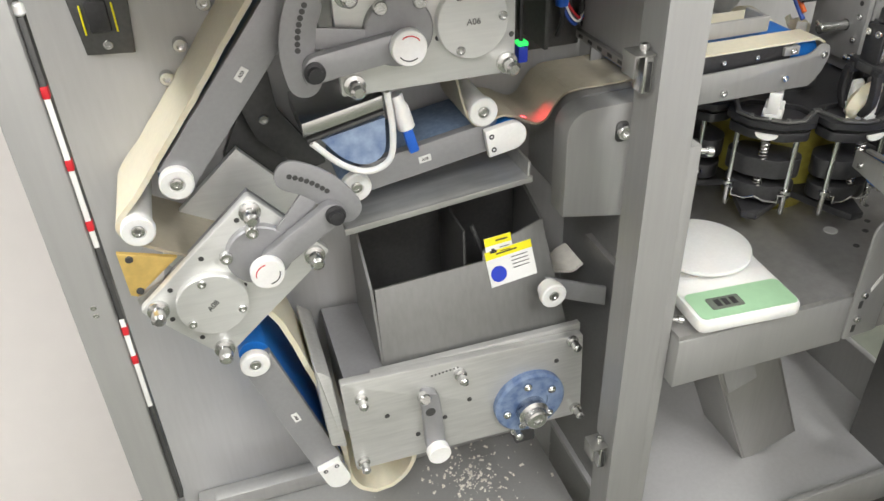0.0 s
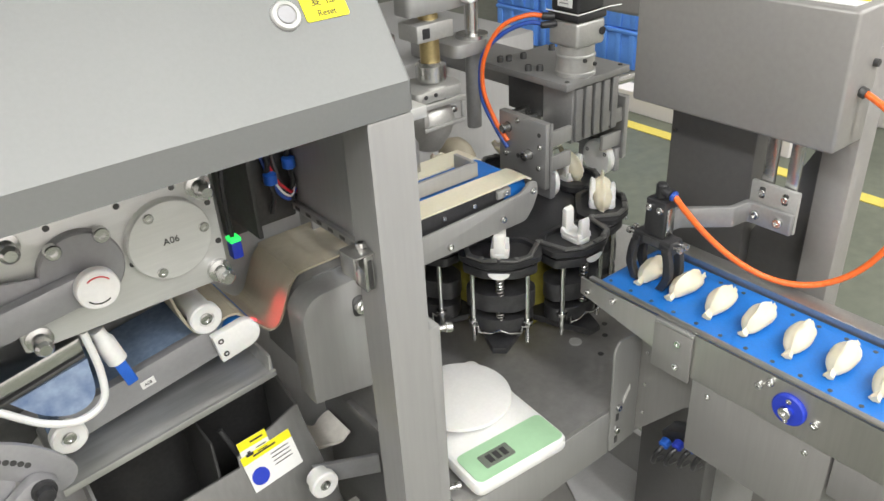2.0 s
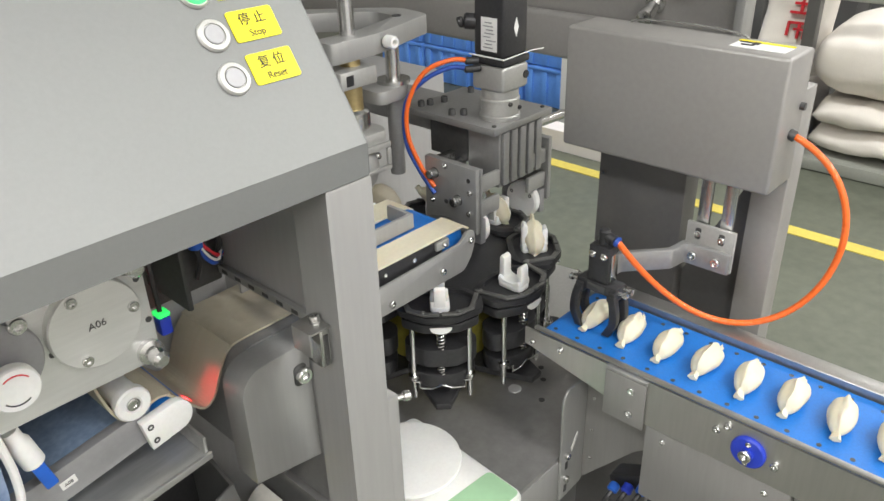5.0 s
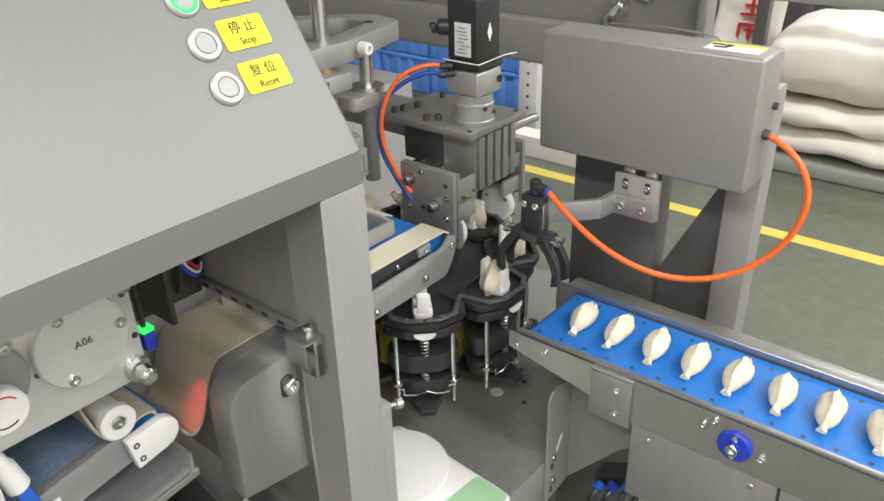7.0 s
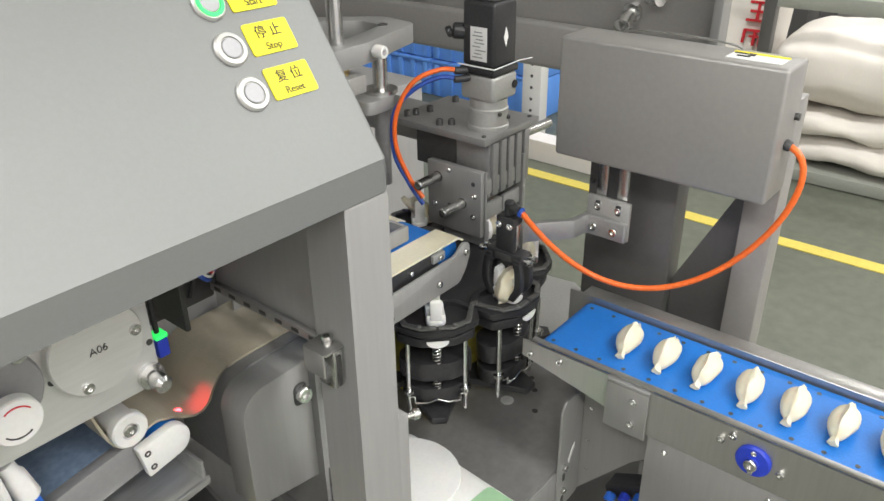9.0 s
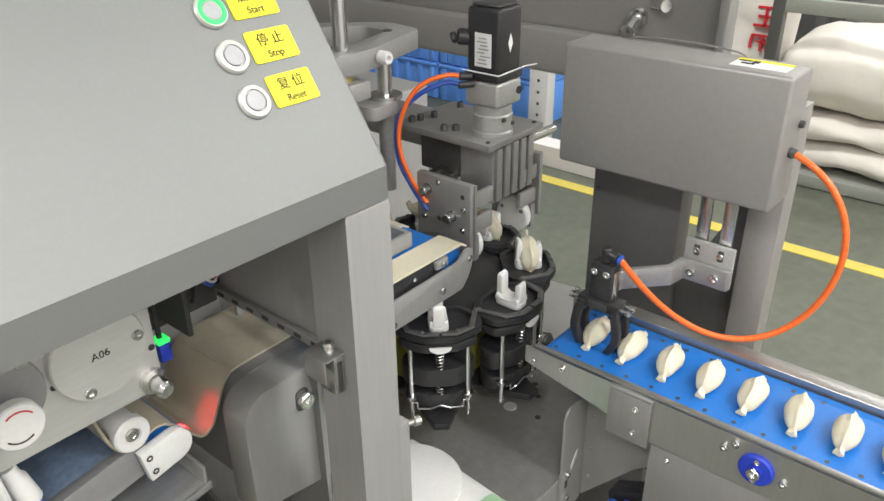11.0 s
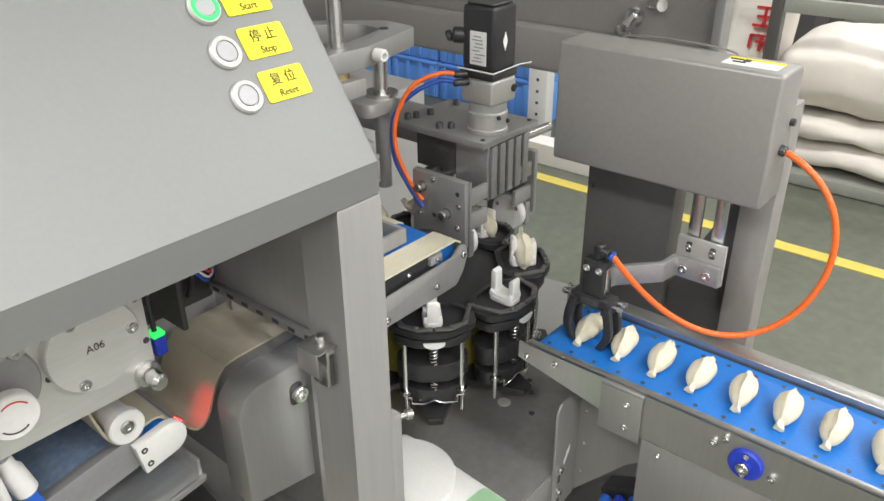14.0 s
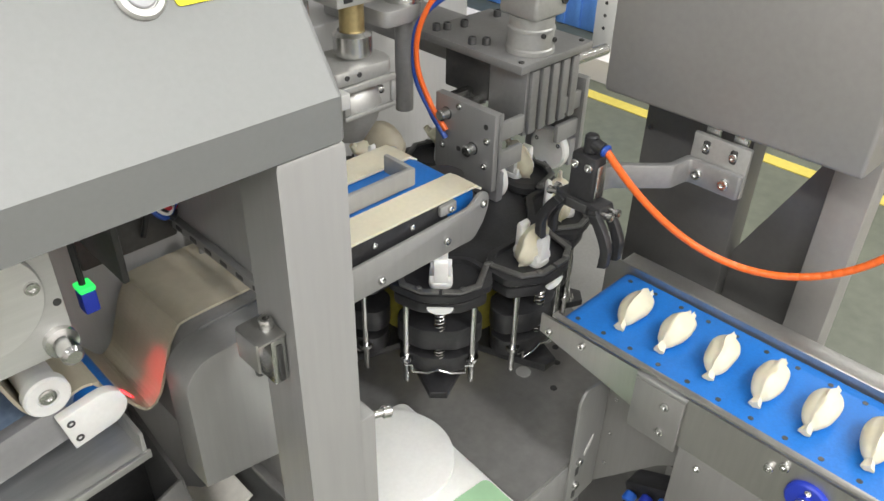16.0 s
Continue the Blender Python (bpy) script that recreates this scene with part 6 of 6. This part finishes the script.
def hose_line(joint):
    """The hanging line of the hose for a place of the joint, always of one length, in equal steps."""
    key = (round(joint.y, 4), round(joint.z, 4))
    if key in HOSE_KNOWN:
        return HOSE_KNOWN[key]
    a, d = joint + Vector((0.0, -0.012, -0.004)), HOSE_END
    b = a + Vector((0.165, -0.150, -0.310))
    lo, hi = 0.02, 0.5
    for i in range(14):
        k = (lo + hi) / 2
        rough = bezier(a, b, d + Vector((-0.1, -1.0, -0.3)) * k, d, 40)
        if sum((q - p).length for p, q in zip(rough, rough[1:])) > HOSE_LONG:
            hi = k
        else:
            lo = k
    fine = bezier(a, b, d + Vector((-0.1, -1.0, -0.3)) * k, d, 160)
    run = [0.0]
    for p, q in zip(fine, fine[1:]):
        run.append(run[-1] + (q - p).length)
    out, k = [], 0
    for i in range(HOSE_N + 1):
        s = run[-1] * i / HOSE_N
        while k < 159 and run[k + 1] < s:
            k += 1
        out.append(fine[k].lerp(fine[k + 1], (s - run[k]) / max(1e-9, run[k + 1] - run[k])))
    HOSE_KNOWN[key] = out
    return out


bm = bmesh.new()
HL = HOSE_LONG / HOSE_N
lathe(bm, [(0.0, -HOSE_R), (HOSE_R * 0.7, -HOSE_R * 0.7), (HOSE_R, 0), (HOSE_R, HL), (HOSE_R * 0.7, HL + HOSE_R * 0.7), (0.0, HL + HOSE_R)], (0, 0, 0), (0, 0, 1), 14)
tmp = link("hose_link", bm, M_ORANGE, 70)
HOSE_LINKS = [share("hose_link", tmp.data, HOSE, Matrix()) for i in range(HOSE_N)]
bpy.data.objects.remove(tmp)


# ---- background ----
def rear_machine():
    t = thing("rear_machine", "large grey machine body behind the press", "machine", (2.0, 1.8, 0))
    bm = bmesh.new()
    box(bm, 1.765, 1.83, 0.90, 3.0, 1.105, 2.4, 0.006)
    part("body", bm, M_GREYMACHINE, t)
    bm = bmesh.new()
    box(bm, 1.735, 1.764, 0.90, 3.0, 1.105, 1.215, 0.012, None, 3)
    part("beam", bm, M_GREYMACHINE, t, "rounded grey beam")
    bm = bmesh.new()
    box(bm, 1.72, 1.764, 0.878, 0.899, 1.105, 2.4, 0.004)
    part("edge_post", bm, M_CAB, t)
    for y in (2.94, 1.12):
        for x in (1.798,):
            bm = bmesh.new()
            box(bm, x - 0.03, x + 0.03, y - 0.03, y + 0.03, 0.0, 1.1045, 0.004)
            part("leg", bm, M_CAB, t)
    bm = bmesh.new()
    lathe(bm, [(0.022, 0), (0.022, 0.012), (0.014, 0.014), (0.014, 0.05), (0.018, 0.052), (0.018, 0.07), (0.008, 0.075)], (1.765, 1.095, 1.262), (-0.9, -0.1, -0.35), 20)
    rod(bm, (1.765, 1.06, 1.29), (1.735, 1.02, 1.295), 0.013, 16)
    part("drain_tap", bm, M_BRIGHT, t, "steel drain tap")
    return t


rear_machine()

t = thing("white_upright", "white perforated steel upright", "rack upright", (4.0, 2.79, 0))
bm = bmesh.new()
box(bm, 3.97, 4.05, 2.72, 2.85, 0.0, 1.30, 0.003)
part("profile", bm, M_PAPER, t)
for i in range(14):
    bm = bmesh.new()
    rod(bm, (3.9685, 2.785, 0.15 + 0.07 * i), (3.971, 2.785, 0.15 + 0.07 * i), 0.010, 10)
    part("hole", bm, M_DARK, t)


def crate(x, y, z, w=0.40, d=0.34, h=0.26):
    t = thing("plastic_crate", "bright blue ribbed plastic crate in a stack", "crate", (x, y, z), "blue crates")
    bm = bmesh.new()
    for b in ((x - d / 2, x - d / 2 + 0.012, y - w / 2, y + w / 2), (x + d / 2 - 0.012, x + d / 2, y - w / 2, y + w / 2), (x - d / 2 + 0.012, x + d / 2 - 0.012, y - w / 2, y - w / 2 + 0.012), (x - d / 2 + 0.012, x + d / 2 - 0.012, y + w / 2 - 0.012, y + w / 2)):
        box(bm, *b, z, z + h - 0.004, 0.002)
    box(bm, x - d / 2 + 0.012, x + d / 2 - 0.012, y - w / 2 + 0.012, y + w / 2 - 0.012, z, z + 0.012, 0)
    part("shell", bm, M_CRATE, t)
    for zz in (z + h - 0.03,):
        bm = bmesh.new()
        box(bm, x - d / 2 - 0.014, x - d / 2 - 0.0005, y - w / 2, y + w / 2, zz, zz + 0.022, 0.003)
        part("rim", bm, M_CRATE, t)
    for i in range(4):
        yy = y - w / 2 + 0.045 + (w - 0.09) * i / 3
        bm = bmesh.new()
        box(bm, x - d / 2 - 0.011, x - d / 2 - 0.0005, yy - 0.022, yy + 0.022, z + 0.004, z + h - 0.032, 0.004)
        part("rib", bm, M_CRATE, t)


for y in (3.10, 3.56, 4.02, 4.48):
    for k in range(3):
        crate(4.42, y, 0.002 + 0.262 * k, 0.44, 0.36)


def sack(m, l, w, h, seed, label):
    bm = bmesh.new()
    n, k = 28, 36
    loops = []
    for i in range(n + 1):
        s = -1 + 2 * i / n
        e = max(0.0, 1 - abs(s) ** 5) ** 0.5
        loop = []
        for j in range(k):
            a = 2 * math.pi * j / k
            ca, sa = math.cos(a), math.sin(a)
            y = w * (0.90 + 0.10 * e) * math.copysign(abs(ca) ** 0.6, ca)
            z = h * (0.16 + 0.84 * e) * math.copysign(abs(sa) ** 0.75, sa)
            p = Vector((l * s, y, z))
            f = noise.noise(Vector((p.x * 5 + seed, p.y * 5, p.z * 9))) * 0.030 + noise.noise(Vector((p.x * 14 + seed, p.y * 9, p.z * 12))) * 0.009
            loop.append(bm.verts.new(m @ Vector((p.x, p.y * (1 + f), p.z + f))))
        loops.append(loop)
    quads(bm, loops)
    bm.faces.new(list(reversed(loops[0])))
    bm.faces.new(loops[-1])
    s = single("flour_sack", bm, M_SACK, label, "sack", "flour sacks", "", 70)
    bm = bmesh.new()
    tube(bm, [m @ Vector((-l * 1.01, w * (-0.8 + 1.6 * i / 12), 0.012 * math.sin(i * 1.7))) for i in range(13)], 0.012, 8)
    part("stitched_seam", bm, M_SACK, s)
    return s


for c, y in enumerate((1.12, 0.34, -0.44)):
    z = 0.07
    for k, hh in enumerate((0.078, 0.070, 0.200)):
        z += hh
        sack(pose(4.64 + 0.03 * ((k * 3 + c) % 3 - 1), y + 0.03 * ((k * 7 + c) % 3 - 1), z, 0, 0, 90 + 4 * ((k * 5 + c) % 3 - 1)), 0.39, 0.37, hh, 3 * k + 11 * c, "plump white woven flour sack lying in a pile")
        z += hh * 0.93


s = sack(pose(4.42, 1.69, 0.74, 0, 78, 180), 0.30, 0.17, 0.09, 40, "standing white flour sack with red lettering")
bm = bmesh.new()
box(bm, 4.30, 4.80, 1.58, 1.86, 0.0, 0.44, 0.01)
single("carton", bm, M_WALL, "plain pale carton under the standing sack", "carton")
bars(s, "red_lettering", pose(4.335, 1.655, 0.80, 78, 0, -90), ((-0.05, 0.04, 0.10, 0.013), (-0.04, -0.005, 0.08, 0.013), (-0.055, -0.05, 0.11, 0.013), (-0.007, -0.05, 0.014, 0.10), (-0.05, -0.10, 0.10, 0.013), (-0.055, -0.16, 0.013, 0.07), (-0.02, -0.13, 0.07, 0.012), (0.0, -0.17, 0.013, 0.07), (0.03, -0.17, 0.012, 0.04)), M_RED, 0.006)

t = thing("pallet_rack", "grey-green pallet rack with cross beam", "rack", (4.5, 0.5, 0))
for z0, z1 in ((0.86, 0.93), (0.005, 0.068)):
    for x in (4.20, 5.0):
        bm = bmesh.new()
        box(bm, x, x + 0.05, -1.2, 1.53, z0, z1, 0.004)
        part("beam", bm, M_RACK, t)
bm = bmesh.new()
box(bm, 4.251, 4.999, -1.2, 1.53, 0.04, 0.066, 0.002)
part("deck", bm, M_RACK, t)
for x in (4.2, 5.0):
    for y in (1.531, -1.27):
        bm = bmesh.new()
        box(bm, x, x + 0.06, y, y + 0.06, 0.0, 2.2, 0.004)
        part("upright", bm, M_DARKCOL, t)
t = thing("far_machine", "dark grey machinery standing behind the rack", "machine", (5.6, 1.4, 0))
bm = bmesh.new()
box(bm, 5.3, 6.2, -0.6, 2.6, 0.0, 1.0, 0.02)
part("body", bm, M_GREYMACHINE, t)
for y in (0.2, 0.9, 1.5, 2.2):
    bm = bmesh.new()
    box(bm, 5.24, 5.299, y, y + 0.35, 0.35, 0.85, 0.01)
    part("panel", bm, M_DARKCOL, t)
slab("plinth", (3.62, 3.75, 1.9, 6.5, 0.0, 0.12), M_WALL, "low cream wall plinth along the floor line", 0.004)


# ---- motion: one cycle lasts one and a half seconds ----
CYCLE = 1.5
PHASES = (0.0, 0.04, 0.10, 0.20, 0.30, 0.40, 0.46, 0.52, 0.60, 0.65, 0.70, 0.76, 0.82, 0.90, 0.95, 1.02, 1.10, 1.18, 1.25, 1.32, 1.38, 1.45)
GRIP = ((0.0, 0.852, 1.136), (0.04, 0.851, 1.138), (0.10, 0.806, 1.170), (0.20, 0.753, 1.176), (0.30, 0.701, 1.155), (0.40, 0.700, 1.121), (0.60, 0.700, 1.122), (0.70, 0.720, 1.172), (0.80, 0.772, 1.177), (1.02, 0.786, 1.175), (1.10, 0.820, 1.166), (1.18, 0.852, 1.142), (1.25, 0.852, 1.136), (1.5, 0.852, 1.136))
KEYTIMES = [round(c * CYCLE + p, 3) for c in range(11) for p in PHASES if c * CYCLE + p < 16.0] + [16.0]


def ease(u):
    u = min(1.0, max(0.0, u))
    return u * u * (3 - 2 * u)


def along(table, p):
    for a, b in zip(table, table[1:]):
        if p <= b[0]:
            u = (p - a[0]) / (b[0] - a[0])
            return [x + (y - x) * u for x, y in zip(a[1:], b[1:])]
    return list(table[-1][1:])


def split(t):
    c = math.floor(t / CYCLE + 1e-6)
    return c, max(0.0, t - c * CYCLE)


def turret_angle(t):
    c, p = split(t)
    return -45.0 * (c + ease((p - 0.60) / 0.22))


def belt_steps(t):
    c, p = split(t)
    return c + ease((p - 0.85) / 0.60)


def joint_at(t):
    y, z = along(GRIP, split(t)[1])
    return Vector((0.963, y, z))


def claw_open(t):
    p = split(t)[1]
    return (0.30 * ease((p - 0.44) / 0.10) + 0.70 * ease((p - 0.62) / 0.16)) * (1 - ease((p - 1.25) / 0.12))


def dumpling_pose(n, t):
    pick, drop = CYCLE * n + 0.04, CYCLE * n + 0.46
    if t >= drop:
        k = belt_steps(t) - n
        return pose(0.976, 0.7195 - 0.0557 * k, 0.9772, 0, 0, (n * 37 % 11) - 1)
    if t >= pick:
        j = joint_at(t)
        u = (t - pick) / (drop - pick)
        return pose(0.970 + 0.006 * u, j.y + 0.009 + 0.0105 * u, j.z - 0.1320 - 0.012 * ease(1.6 * u), 0, -46 * (1 - ease(1.6 * u)), ((n * 37 % 11) - 1) * u)
    back = (turret_angle(t) - turret_angle(CYCLE * n)) / 45.0
    turn = -90 + 45 * min(back, 4.0)
    m = Matrix.Translation(TC) @ pose(0, 0, 0, 0, 0, turn) @ pose(TR, 0, 0.2270, 0, 0, 90) @ pose(0.007, 0, 0, 0, -46, 0)
    if back > 4.0:
        u = min(1.0, back - 4.0)
        q = Vector((1.0 + 0.02 * (n % 5), 1.55 + 0.06 * (n % 4), 0.974))
        m.translation = m.translation.lerp(q, u)
    return m


def thin(rows):
    """Leaves out the rows at which nothing changes."""
    keep = []
    for i, (t, m) in enumerate(rows):
        if 0 < i < len(rows) - 1 and rows[i - 1][1] == m and rows[i + 1][1] == m:
            continue
        keep.append((t, m))
    return keep


def motions():
    walk(TURRET, thin([(t, Matrix.Translation(TC) @ pose(0, 0, 0, 0, 0, turret_angle(t))) for t in KEYTIMES]))
    for s, j in zip((-1, 1), JAWS):
        rows = []
        for t in KEYTIMES:
            p = split(t)[1]
            shut = 1 - ease((p - 0.04) / 0.10) + ease((p - 1.02) / 0.16)
            rows.append((t, pose(PX - s * 0.038 * shut, PY, 1.052)))
        walk(j, thin(rows))
    walk(ARM, thin([(t, Matrix.Translation(joint_at(t))) for t in KEYTIMES]))
    for w, f in FINGERS:
        walk(f, thin([(t, pose(0, 0.010 + w * 0.021, -0.078, w * (-5 + 27 * claw_open(t)), 0, 0)) for t in KEYTIMES]))
    lines = [hose_line(joint_at(t)) for t in KEYTIMES]
    for i, ob in enumerate(HOSE_LINKS):
        rows = []
        for t, line in zip(KEYTIMES, lines):
            turn = (line[i + 1] - line[i]).to_track_quat("Z", "X").to_matrix().to_4x4()
            rows.append((t, Matrix.Translation(line[i]) @ turn))
        walk(ob, thin(rows))
    for n, ob in DUMPLINGS:
        walk(ob, thin([(t, dumpling_pose(n, t)) for t in KEYTIMES]))
    sag = ((0.0, 0.001), (0.25, 0.014), (0.5, 0.028), (0.8, 0.039), (1.02, 0.045), (1.18, 0.034), (1.32, 0.012), (1.45, 0.001), (1.5, 0.001))
    lines = [loop_line(along(sag, split(t)[1])[0]) for t in KEYTIMES]
    for i, ob in enumerate(LOOP_LINKS):
        walk(ob, [(t, line[i]) for t, line in zip(KEYTIMES, lines)])


motions()
